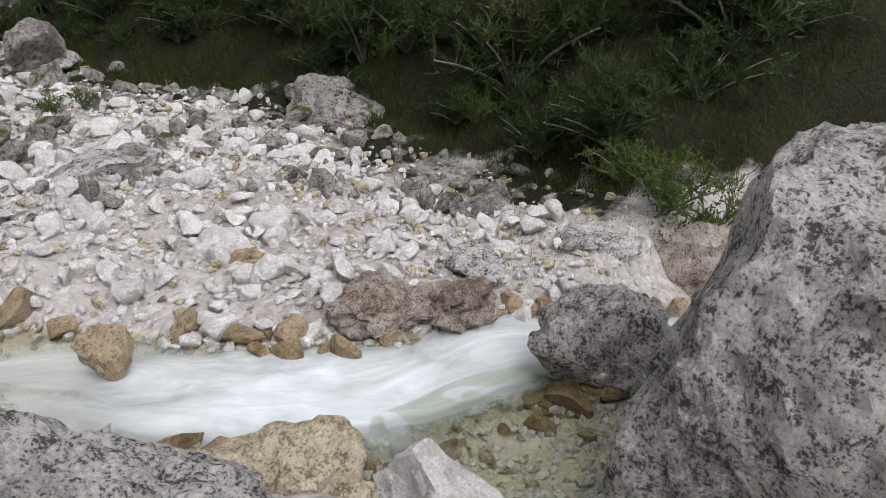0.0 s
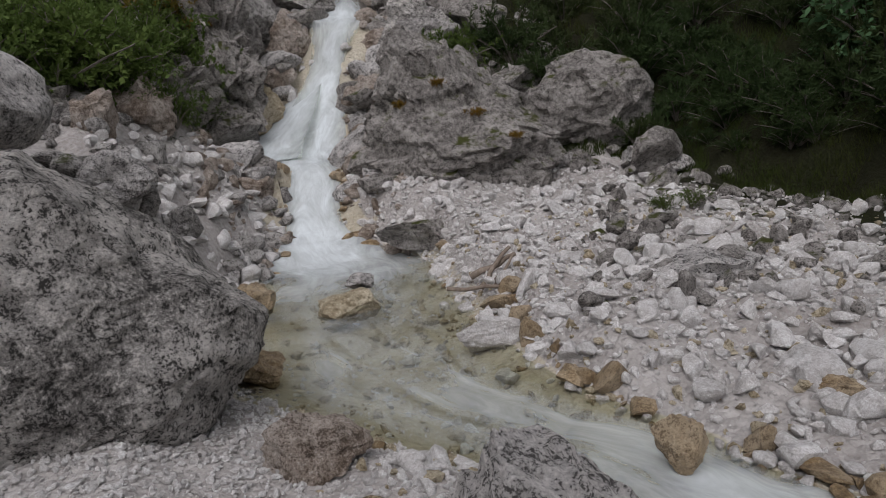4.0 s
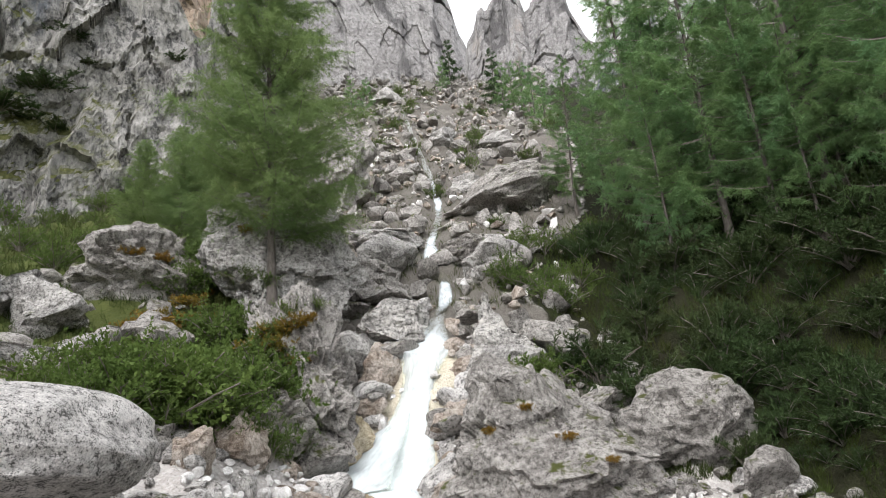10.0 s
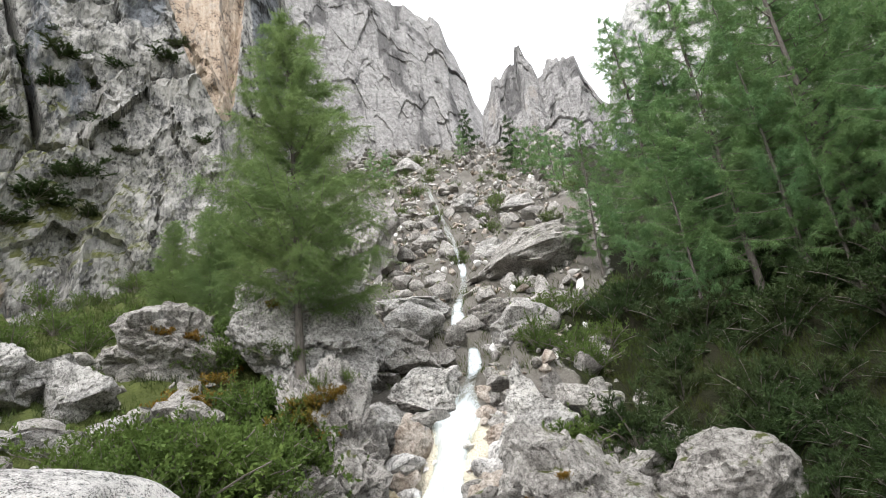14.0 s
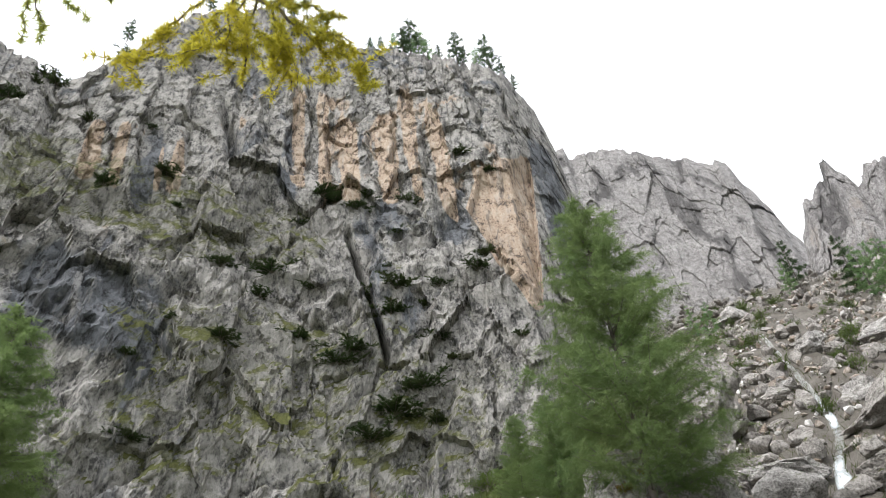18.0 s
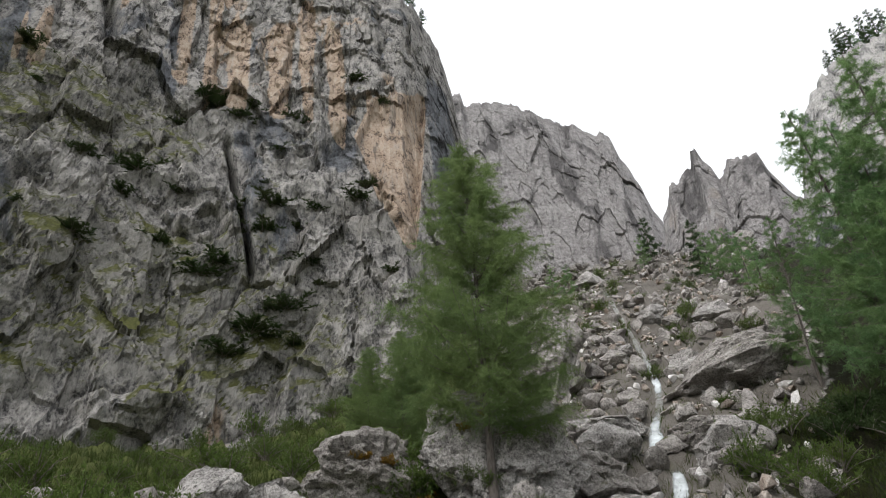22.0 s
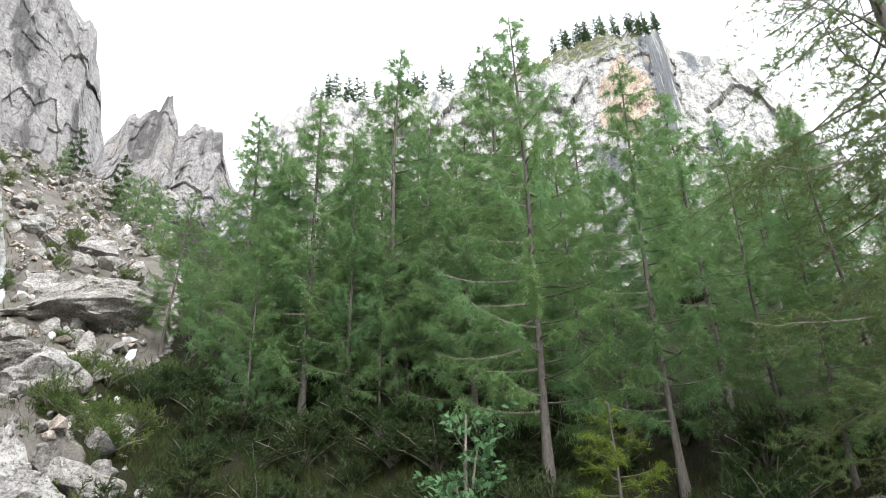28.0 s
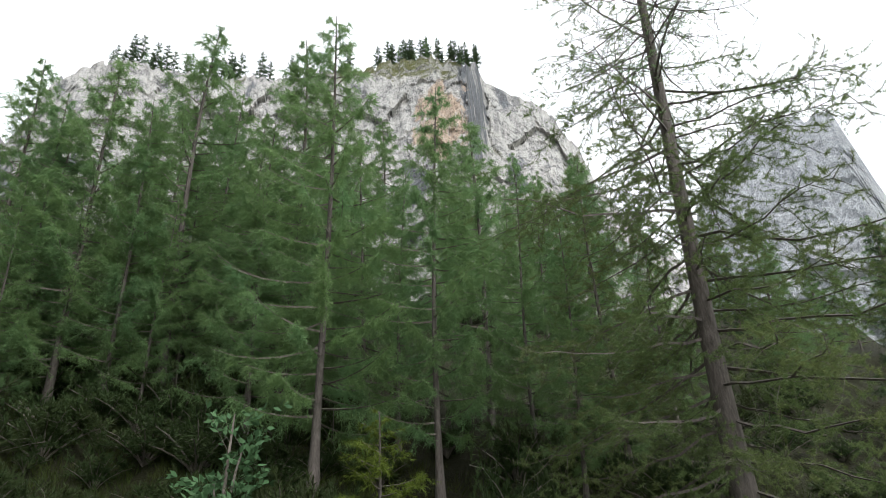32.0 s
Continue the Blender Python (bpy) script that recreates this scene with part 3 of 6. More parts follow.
# ---- the water ----
def water_ribbon(rows):
    c = spline(rows, 24)
    t = np.gradient(c[:, :2], axis=0)
    t /= np.linalg.norm(t, axis=1)[:, None]
    side = np.c_[-t[:, 1], t[:, 0]]
    n = 15
    s = np.linspace(-1.12, 1.12, n)
    run = np.r_[0, np.cumsum(np.linalg.norm(np.diff(c[:, :3], axis=0), axis=1))]
    v = np.zeros((len(c), n, 3))
    v[:, :, :2] = c[:, None, :2] + side[:, None] * (s[None, :, None] * c[:, None, 3:4])
    v[:, :, 2] = c[:, None, 2]
    flat = v.reshape(-1, 3)
    froth = np.repeat(c[:, 4], n)
    steep = np.repeat(np.clip(-np.gradient(c[:, 2]) * 8, 0, 1), n)
    flat[:, 2] += perlin(flat * 2.5) * 0.03 * froth + perlin(flat * 7 + 3) * 0.02 * froth - 0.012
    flat[:, 2] += steep * (0.16 * perlin(flat * 2.2 + 8) + 0.07 * perlin(flat * 6))
    me = mesh_of("water", flat, grid_faces(len(c), n)[:, ::-1], (WATER,), True)
    a = me.attributes.new("foam", "FLOAT", "POINT")
    a.data.foreach_set("value", froth - np.tile(np.abs(s) ** 3, len(c)) * np.repeat(np.where(np.hypot(c[:, 0], c[:, 1]) < 9, 0.5, 0.4), n))
    b = me.attributes.new("along", "FLOAT_VECTOR", "POINT")
    b.data.foreach_set("vector", np.c_[np.repeat(run, n), np.tile(s, len(c)) * np.repeat(c[:, 3], n), flat[:, 2]].ravel())
    return me


water = tagged(new("water", water_ribbon(STREAM)), "clear shallow stream frothing white over cascades", "water", kind="structure")
tagged(new("water", water_ribbon(FAN)), "white water spreading in a fan over a rock step", "water", kind="structure")
tagged(new("water", water_ribbon(POOL)), "still clear water over yellowish pebbles beside the rapid", "water", kind="structure")


# ---- rock shapes ----
def rock_shape(sub, size, seed, cuts=9, rough=0.08, turn=0.0, freq=1.3, layers=0.0, depth=(0.42, 0.8), planes=()):
    """A broken boulder: a sphere cut by planes and worn, with its half sizes."""
    rs = np.random.RandomState(seed)
    v, f = ICO[sub]
    v = v.copy()
    for _ in range(cuts):
        n = rs.normal(size=3)
        n /= np.linalg.norm(n)
        over = np.clip(v @ n - rs.uniform(*depth), 0, None)
        v -= over[:, None] * n * 0.97
    for *n, far in planes:
        n = np.array(n) / np.linalg.norm(n)
        v -= np.clip(v @ n - far, 0, None)[:, None] * n * 0.93
    o = rs.uniform(0, 60, 3)
    d = fbm(v * freq + o, 5 if sub > 3 else 3)
    nrm = v / np.linalg.norm(v, axis=1)[:, None]
    v += nrm * (d * rough * 1.6)[:, None]
    if sub > 3:
        v += nrm * (np.minimum(fbm(v * freq * 4 + o, 4), 0.12) * rough * 0.55)[:, None]
    if sub > 4 and not layers == 0.0:
        v += nrm * (blocks(v + 0.08 * d[:, None], (0.5, 0.5, 0.22), seed) * rough * 0.5)[:, None]
    elif sub > 3 and rough > 0.075:
        v += nrm * (blocks(v + 0.08 * d[:, None], (0.4, 0.4, 0.4), seed) * rough * 0.55)[:, None]
    if sub > 5:
        v += nrm * (np.minimum(fbm(v * freq * 13 + o, 3), 0.12) * rough * 0.4)[:, None]
    if layers:
        v[:, :2] *= 1 + layers * np.sign(np.sin(v[:, 2:3] * 16 + 3 * d[:, None]))
    v *= size
    c, s = math.cos(turn), math.sin(turn)
    return np.c_[v[:, 0] * c - v[:, 1] * s, v[:, 0] * s + v[:, 1] * c, v[:, 2]], f


def boulder(name, az, r, z, size, seed, mat, label, sub=4, cuts=9, rough=0.08, tilt=0.0, group="", layers=0.0, freq=1.3, turn=0.0, depth=(0.42, 0.8), planes=()):
    """A boulder with its middle at a bearing, a distance and a height; tilt raises its left end, as seen from the path."""
    v, f = rock_shape(sub, size, seed, cuts, rough, turn, freq, layers, depth, planes)
    if tilt:
        c, s = math.cos(radians(tilt)), math.sin(radians(tilt))
        v = np.c_[v[:, 0] * c + v[:, 2] * s, v[:, 1], -v[:, 0] * s + v[:, 2] * c]
    ob = new(name, mesh_of(name, v, f, (mat,), False))
    ob.matrix_basis = Matrix.Translation(polar(az, r, z)) @ Matrix.Rotation(-radians(az), 4, "Z")
    return tagged(ob, label, "boulder", group)


# ---- the boulders beside the path and the stream ----
boulder("boulder", 15.5, 2.12, 0.2, (0.66, 0.52, 0.6), 3, GREY, "big grey pitted limestone boulder at the stream's edge", 6, 2, 0.10, depth=(0.8, 0.95), planes=((0.62, 0.1, 0.78, 0.5), (-0.86, -0.2, 0.4, 0.72), (0.1, -0.85, 0.5, 0.7)))
boulder("boulder", 86.5, 2.75, -0.25, (1.22, 1.05, 1.55), 11, GREY, "tall dark grey pitted boulder beside the water", 6, 2, 0.07, 0, depth=(0.8, 0.95), planes=((-0.86, -0.05, 0.5, 0.73), (-0.3, -0.9, 0.2, 0.8), (-0.12, 0, 1, 0.84)))
boulder("boulder", 36, 2.34, -0.14, (0.46, 0.32, 0.34), 14, YELLOW, "yellowish wet boulder in the stream", 5, 12, 0.12)
boulder("boulder", 49.5, 2.28, -0.16, (0.3, 0.28, 0.32), 15, PALE, "pale rounded boulder in the stream", 4, 9, 0.09)
boulder("boulder", 64.3, 3.4, -0.14, (0.4, 0.34, 0.38), 16, GREY, "grey-brown angular boulder standing in the shallows", 5, 9, 0.09, 10)
boulder("boulder", -24.3, 4.8, 0.8, (1.35, 1.1, 0.98), 21, LICHEN, "large rounded dark grey boulder on the gravel beach", 6, 2, 0.07, depth=(0.85, 0.97), planes=((0.74, -0.1, 0.67, 0.62), (0.1, -0.9, 0.3, 0.8)))
boulder("boulder", -31, 7.2, 2.2, (1.2, 0.95, 0.62), 23, GREY, "smooth oval grey boulder on the slope", 5, 2, 0.045, 4, depth=(0.85, 0.97), planes=((0.1, -0.4, -0.9, 0.72),))
boulder("boulder", -29.5, 7.3, 1.45, (0.7, 0.6, 0.42), 24, BROWN, "brown block under the oval boulder", 4, 9, 0.1)
b_slab = boulder("boulder", 7.0, 12.0, 1.6, (2.05, 1.5, 2.05), 31, MOSSY, "huge triangular layered limestone block beside the cascade", 6, 3, 0.11, 0, layers=0.035, depth=(0.75, 0.95), planes=((0.6, -0.15, 0.78, 0.5), (-0.9, -0.15, 0.4, 0.68), (0, -0.8, 0.6, 0.72)))
boulder("boulder", 17.6, 13.3, 2.1, (1.2, 1.0, 0.9), 33, MOSSY, "grey mossy boulder behind the gravel bank", 5, 5, 0.10, depth=(0.6, 0.9))
boulder("boulder", 14.2, 14.5, 3.0, (0.8, 0.65, 0.62), 34, MOSSY, "grey boulder above the mossy one", 4, 8, 0.1)
b_tall = boulder("boulder", -12.4, 16.4, 6.5, (1.8, 1.5, 2.1), 35, ASHEN, "tall rough limestone boulder under a larch", 6, 7, 0.17, depth=(0.62, 0.9), planes=((0.85, -0.3, 0.3, 0.75),))
b_steep = boulder("boulder", -10.9, 13.5, 3.2, (1.3, 1.1, 1.9), 36, MOSSY, "steep mossy rock beside the waterfall", 6, 6, 0.2, depth=(0.65, 0.9), planes=((0.8, -0.25, 0.55, 0.5), (0.2, -0.9, 0.2, 0.7)))
b_cave = boulder("boulder", -24, 16.6, 6.5, (1.5, 1.2, 1.1), 37, MOSSY, "overhanging dark grey boulder in the turf", 5, 7, 0.16, depth=(0.6, 0.9), planes=((-0.3, -0.7, -0.6, 0.45),))
boulder("boulder", -3.8, 15.6, 4.8, (1.05, 0.85, 0.8), 38, LICHEN, "dark boulder above the waterfall", 5, 7, 0.1)
boulder("boulder", 4.6, 14.6, 3.65, (1.05, 1.0, 1.4), 39, LICHEN, "upright fissured rock beside the waterfall", 5, 9, 0.12)
boulder("boulder", 42.6, 8.7, 0.45, (0.66, 0.5, 0.45), 42, MOSSY, "grey boulder at the foot of the wooded slope", 4, 10, 0.1)
boulder("boulder", 25.6, 6.4, 0.42, (0.6, 0.45, 0.3), 43, GREY, "flat grey boulder half buried in gravel", 4, 7, 0.08)
boulder("boulder", 70, 5.5, -0.38, (0.78, 0.6, 0.48), 44, BROWN, "brown undercut boulder below a bush", 4, 8, 0.1)
boulder("boulder", 23.4, 3.75, -0.02, (0.17, 0.16, 0.2), 45, AMBER, "orange-brown angular stone at the water's edge", 5, 12, 0.1, depth=(0.3, 0.65))


boulder("boulder", 1.9, 13.5, 2.3, (0.6, 0.5, 0.75), 631, BROWN, "brown wet rock beside the waterfall", 4, 12, 0.14)
boulder("boulder", 0.6, 12.3, 1.35, (0.5, 0.45, 0.5), 632, AMBER, "amber wet rock beside the cascade", 4, 12, 0.14)
boulder("boulder", -8.6, 13.6, 2.3, (0.55, 0.5, 0.7), 633, YELLOW, "yellowish rock step beside the waterfall", 4, 12, 0.14)
boulder("boulder", 1.6, 15.0, 3.9, (0.5, 0.5, 0.6), 635, BROWN, "dark rock at the lip of the waterfall", 4, 12, 0.12)
boulder("boulder", -5.2, 14.9, 3.7, (0.6, 0.5, 0.7), 636, BROWN, "dark rock above the waterfall", 4, 12, 0.14)
boulder("boulder", -6.2, 3.55, 0.17, (0.3, 0.2, 0.21), 601, BROWN, "angular grey and rust-brown stone on the beach", 5, 10, 0.12, 14)
boulder("boulder", -0.3, 3.25, 0.0, (0.14, 0.13, 0.13), 602, AMBER, "rough brown stone at the water's edge", 4, 8, 0.14)
boulder("boulder", -9.6, 7.3, 0.15, (0.26, 0.22, 0.24), 603, AMBER, "brown wet stone at the pool's edge", 4, 8, 0.12)
boulder("boulder", -10.0, 5.3, 0.1, (0.24, 0.2, 0.18), 604, AMBER, "mossy brown stone beside the big boulder", 4, 8, 0.14)
boulder("boulder", -2.4, 6.9, 0.1, (0.3, 0.26, 0.2), 605, YELLOW, "yellowish boulder in the pool", 4, 9, 0.12)
boulder("boulder", -1.5, 7.1, 0.3, (0.2, 0.14, 0.09), 606, GREY, "flat grey stone lying on a boulder in the pool", 4, 8, 0.08)
boulder("boulder", 3.9, 9.5, 0.42, (0.62, 0.42, 0.32), 607, MOSSY, "brown mossy block at the foot of the cascade", 4, 10, 0.12)
boulder("boulder", 8.6, 5.6, 0.1, (0.3, 0.2, 0.16), 608, PALE, "pale block at the pool's edge", 4, 10, 0.1)
boulder("boulder", 19.0, 5.4, 0.14, (0.12, 0.1, 0.12), 609, PALE, "white upright stone on the gravel bank", 4, 8, 0.06)
boulder("boulder", 21.5, 5.5, 0.12, (0.24, 0.18, 0.12), 610, YELLOW, "flat stone with an amber underside", 4, 10, 0.08)
boulder("boulder", 32.5, 4.9, 0.08, (0.26, 0.2, 0.15), 611, PALE, "pale block on the gravel bank", 4, 10, 0.08)
boulder("boulder", 34.8, 4.7, 0.04, (0.16, 0.14, 0.11), 612, AMBER, "amber-sided stone on the gravel bank", 4, 10, 0.1)
boulder("boulder", 50.5, 3.95, -0.1, (0.3, 0.22, 0.26), 613, BROWN, "jagged brown rock at the edge of the bank", 5, 12, 0.16)
boulder("boulder", 45.5, 3.95, -0.1, (0.4, 0.26, 0.24), 614, BROWN, "jagged brown rock at the edge of the bank", 5, 12, 0.16)
boulder("boulder", 62.5, 4.9, -0.05, (0.42, 0.26, 0.16), 615, GREY, "long grey block on the gravel bank", 4, 10, 0.1)
boulder("boulder", 53.5, 4.4, -0.05, (0.3, 0.2, 0.15), 616, GREY, "grey block above the rapid", 4, 10, 0.1)
boulder("boulder", -18.6, 8.3, 1.42, (0.46, 0.4, 0.36), 617, GREY, "grey block among the stones below the slope", 5, 8, 0.09)
boulder("boulder", 22.3, 12.0, 1.2, (0.55, 0.5, 0.42), 618, MOSSY, "smooth grey boulder below the wood", 4, 7, 0.07, -8)
boulder("boulder", 23.0, 10.6, 0.75, (0.4, 0.35, 0.45), 619, MOSSY, "split grey rock beside a leafy plant", 4, 12, 0.12)
boulder("boulder", 20.8, 10.4, 0.65, (0.45, 0.35, 0.35), 620, MOSSY, "mossy block with a flat face", 4, 12, 0.1)
boulder("boulder", 13.0, 17.5, 4.2, (0.9, 0.7, 0.7), 621, ASHEN, "grey boulder above the layered block", 4, 9, 0.1)
boulder("boulder", -22.5, 11.8, 2.3, (1.6, 0.8, 1.1), 622, MOSSY, "dark broken rock bank under the bushes", 5, 12, 0.2)
boulder("boulder", -15.5, 12.4, 2.5, (1.2, 0.8, 1.1), 623, MOSSY, "dark broken rock bank beside the cascade", 5, 12, 0.2)
boulder("boulder", -29.5, 10.5, 2.3, (1.1, 0.8, 0.8), 624, MOSSY, "dark rock bank behind the oval boulder", 5, 12, 0.2)
boulder("boulder", -20.5, 15.2, 4.0, (1.5, 1.0, 1.0), 46, MOSSY, "low mossy outcrop with dark hollows under it", 5, 9, 0.14)
for i, (a, d, z, w, h) in enumerate([(-33.5, 13.0, 3.9, 1.2, 0.8), (-30.2, 12.7, 3.7, 0.75, 0.6), (-29.7, 14.8, 5.2, 0.95, 0.8), (-32.2, 15.4, 5.6, 1.0, 0.7), (-28.2, 13.6, 4.2, 0.6, 0.5), (-35.5, 15.0, 5.6, 1.1, 0.8), (-27.5, 12.2, 3.4, 0.5, 0.45), (-32.0, 11.6, 3.2, 0.8, 0.55)]):
    boulder("boulder", a, d, z, (w, 0.8 * w, h), 810 + i, ASHEN, "cracked grey outcrop block in the turf", 5, 13, 0.1, 12 - 4 * i, depth=(0.35, 0.75))
boulder("boulder", -19.6, 9.7, 2.15, (0.36, 0.35, 0.5), 821, BROWN, "dark brown rock under the bushes", 4, 9, 0.12)
boulder("boulder", -22.6, 9.9, 2.2, (0.5, 0.4, 0.45), 822, MOSSY, "dark rock under the bushes", 4, 9, 0.12)
boulder("boulder", -16.6, 10.9, 2.3, (0.55, 0.45, 0.5), 823, BROWN, "brown broken rock below the bushes", 4, 10, 0.14)
boulder("boulder", -29.0, 8.1, 1.75, (0.5, 0.4, 0.3), 824, PALE, "pale block beside the oval boulder", 4, 10, 0.1)
boulder("boulder", -3.9, 21.7, 8.9, (1.2, 1.0, 0.75), 825, ASHEN, "broad grey block above the little fall", 5, 9, 0.1)
boulder("boulder", 2.5, 21.0, 8.1, (1.0, 0.8, 0.55), 826, MOSSY, "slanting grey block beside the little fall", 5, 9, 0.1, -10)
boulder("boulder", -29.5, 15.5, 4.9, (1.3, 1.0, 0.8), 48, MOSSY, "cracked grey outcrop below the overhang", 5, 12, 0.12)
boulder("boulder", 6.0, 25, 11.2, (2.6, 1.6, 1.1), 49, MOSSY, "broad slanting slab of rock in the chute", 5, 9, 0.1, -12)
boulder("boulder", -7.5, 27, 13.5, (1.8, 1.5, 2.6), 50, MOSSY, "ochre-stained rock rib above the chute", 5, 9, 0.14)
boulder("boulder", 4.2, 19.9, 7.3, (1.1, 0.9, 0.8), 54, ASHEN, "dark overhanging block beside the little fall", 4, 10, 0.1)
boulder("boulder", -4.6, 20.0, 7.7, (1.1, 0.9, 0.8), 56, ASHEN, "grey block above the waterfall", 4, 10, 0.1)
# wet blocks that hem in the two leaps of the waterfall
rs = np.random.RandomState(44)
for i, (a, d, z, s) in enumerate([(0.9, 13.6, 2.6, 0.42), (2.2, 13.4, 2.2, 0.45), (0.2, 13.2, 1.9, 0.4), (1.4, 13.0, 1.7, 0.38), (1.5, 14.2, 3.5, 0.45), (0.6, 14.6, 4.2, 0.3), (-5.2, 13.9, 3.1, 0.42), (-6.6, 13.7, 2.7, 0.45), (-5.2, 14.5, 3.7, 0.45), (-8.0, 13.0, 1.9, 0.42),
                                  (-9.3, 12.6, 1.6, 0.4), (-1.3, 12.4, 1.5, 0.32), (-0.2, 11.9, 1.3, 0.36), (0.8, 11.3, 0.95, 0.36), (-1.2, 11.2, 0.85, 0.25), (-7.0, 11.7, 1.2, 0.3), (-8.6, 11.2, 1.1, 0.36), (-7.2, 10.4, 0.6, 0.3), (-8.0, 9.6, 0.4, 0.28), (0.3, 10.3, 0.4, 0.3), (1.6, 9.6, 0.35, 0.3)]):
    gap, _, w = course_at(*np.array(polar(a, d)[:2]).reshape(2, 1))
    if gap[0] < w[0] + 0.5 * s:
        continue
    boulder("boulder", a, d, z, (s * 1.2, s, s * rs.uniform(0.75, 1.1)), 660 + i, (BROWN, MOSSY, GREY, YELLOW)[i % 4], ("brown wet rock hemming the cascade", "dark mossy rock hemming the cascade", "grey rock hemming the cascade", "yellowish stained rock hemming the cascade")[i % 4], 4, 11, 0.12, rs.uniform(-15, 15), group="rocks of the cascade")

course = spline(STREAM, 24)
course = course[(np.hypot(course[:, 0], course[:, 1]) > 10.8) & (np.hypot(course[:, 0], course[:, 1]) < 17)]
dirs = np.gradient(course[:, :2], axis=0)
dirs /= np.linalg.norm(dirs, axis=1)[:, None]
for i in range(44):
    k = rs.randint(len(course))
    s = rs.uniform(0.2, 0.42)
    off = (1 if i % 2 else -1) * (course[k, 3] + s * rs.uniform(0.7, 2.0))
    px, py = course[k, 0] - dirs[k, 1] * off, course[k, 1] + dirs[k, 0] * off
    if course_at(np.array([px]), np.array([py]))[0][0] < course_at(np.array([px]), np.array([py]))[2][0] + 0.6 * s:
        continue
    boulder("boulder", math.degrees(math.atan2(px, py)), math.hypot(px, py), land_at(px, py) + 0.25 * s, (s * 1.2, s, s * rs.uniform(0.75, 1.1)), 690 + i, (BROWN, MOSSY, GREY)[i % 3], ("brown wet rock hemming the cascade", "dark mossy rock hemming the cascade", "grey rock hemming the cascade")[i % 3], 3, 11, 0.12, rs.uniform(-15, 15), group="rocks of the cascade")

# ---- cliffs and towers ----
def crag(name, outline, near, deep, foot, mat, label, seed, nu, nv, amp, freq, jag=0.6, lean=0.3, marks=None, form=None, bulge=1.0, fine=1.0, tall=3.2):
    """A rock wall whose top rises along bearings and steepnesses at its distance; it leans back and is closed behind."""
    a = np.array(outline, float)
    azs = np.linspace(a[0, 0], a[-1, 0], nu)
    rs = np.random.RandomState(seed)
    o = rs.uniform(0, 90, 3)
    rn = np.interp(azs, *np.array(near, float).T)
    el = np.interp(azs, a[:, 0], a[:, 1])
    top = 1.7 + (rn + deep) * np.tan(np.radians(el))
    teeth = np.c_[azs * 0.9, 0 * azs, 0 * azs] + o
    top += jag * deep * 0.12 * (fbm(teeth, 5) + 0.5 * blocks(teeth, (0.45, 9, 9), seed) - 0.35)
    v = np.linspace(0, 1, nv)
    base = np.interp(azs, *np.array(foot, float).T)
    z = base[None] + v[:, None] * (top - base)[None]
    rr = rn[None] + deep * (v[:, None] ** (1 + lean)) + 0 * z
    x, y = rr * np.sin(np.radians(azs)), rr * np.cos(np.radians(azs))
    p = np.stack([x, y, z], -1).reshape(-1, 3)
    q = p * freq + o
    along = np.hypot(p[:, 0], p[:, 1]) * np.arctan2(p[:, 0], p[:, 1])
    lay = p.copy()
    lay[:, 2] += 0.3 * along
    lay += 0.12 / freq * np.c_[fbm(q * 0.7, 3), fbm(q * 0.7 + 40, 3), fbm(q * 0.7 + 80, 3)]
    u = 1 / freq
    d = bulge * 1.3 * fbm(q * [0.16, 0.16, 0.06], 3) + 1.0 * blocks(lay, (2.0 * u, 2.0 * u, tall * u), seed) + fine * (0.5 * blocks(lay, (0.8 * u, 0.8 * u, 0.4 * tall * u), seed + 1) + 0.22 * blocks(lay, (0.3 * u, 0.3 * u, 0.1 * tall * u), seed + 2)) + 0.1 * fbm(q * 2.6, 2)
    b = np.degrees(np.arctan2(p[:, 0], p[:, 1]))
    e = np.degrees(np.arctan2(p[:, 2] - 1.7, np.hypot(p[:, 0], p[:, 1])))
    fade = np.repeat(np.clip((1 - v) * 12, 0.3, 1), nu)
    d = d * amp * fade
    if form:
        stand, calm = form(b, e, fbm(q * 0.5, 4))
        d = d * calm + stand
    out = p[:, :2] / np.linalg.norm(p[:, :2], axis=1)[:, None]
    p[:, :2] -= out * d[:, None]
    back = p[-nu:].copy()
    rowsb = [p]
    for k, drop in ((0.25, 0.02), (0.8, 0.25), (1.4, 1.0)):
        c = back.copy()
        c[:, :2] += out[-nu:] * deep * k
        c[:, 2] = base + (back[:, 2] - base) * (1 - drop)
        rowsb.append(c)
    p = np.vstack(rowsb)
    me = mesh_of(name, p, grid_faces(nv + 3, nu), (mat,), False)
    b = np.degrees(np.arctan2(p[:, 0], p[:, 1]))
    e = np.degrees(np.arctan2(p[:, 2] - 1.7, np.hypot(p[:, 0], p[:, 1])))
    for which, (plain, spots) in (marks or {}).items():
        k = plain + (spots[0](b, e) if callable(spots[0]) else 0) if spots else plain + 0 * b
        k = k + sum(g * np.exp(-((b - ba + skew * (e - ea)) / wa) ** 4 - ((e - ea) / wb) ** 4) for ba, ea, wa, wb, skew, g in (q for q in spots if not callable(q)))
        me.attributes.new(which, "FLOAT", "POINT").data.foreach_set("value", np.clip(k, -1, 2) + 0 * b)
    return tagged(new(name, me), label, "cliff", kind="structure"), azs, top, rn + deep


def wedge(b, e):
    """The smooth tan panel between the buttress and the right-hand edge of the wall."""
    inner = b - np.interp(e, [34.0, 43.2, 46.5], [-19.8, -25.2, -23.0])
    outer = np.interp(e, [34.0, 46.5], [-19.0, -17.2]) - b
    return smooth(-0.3, 0.4, inner) * smooth(-0.2, 0.4, outer) * smooth(47.0, 45.0, e) * smooth(33.6, 34.6, e)


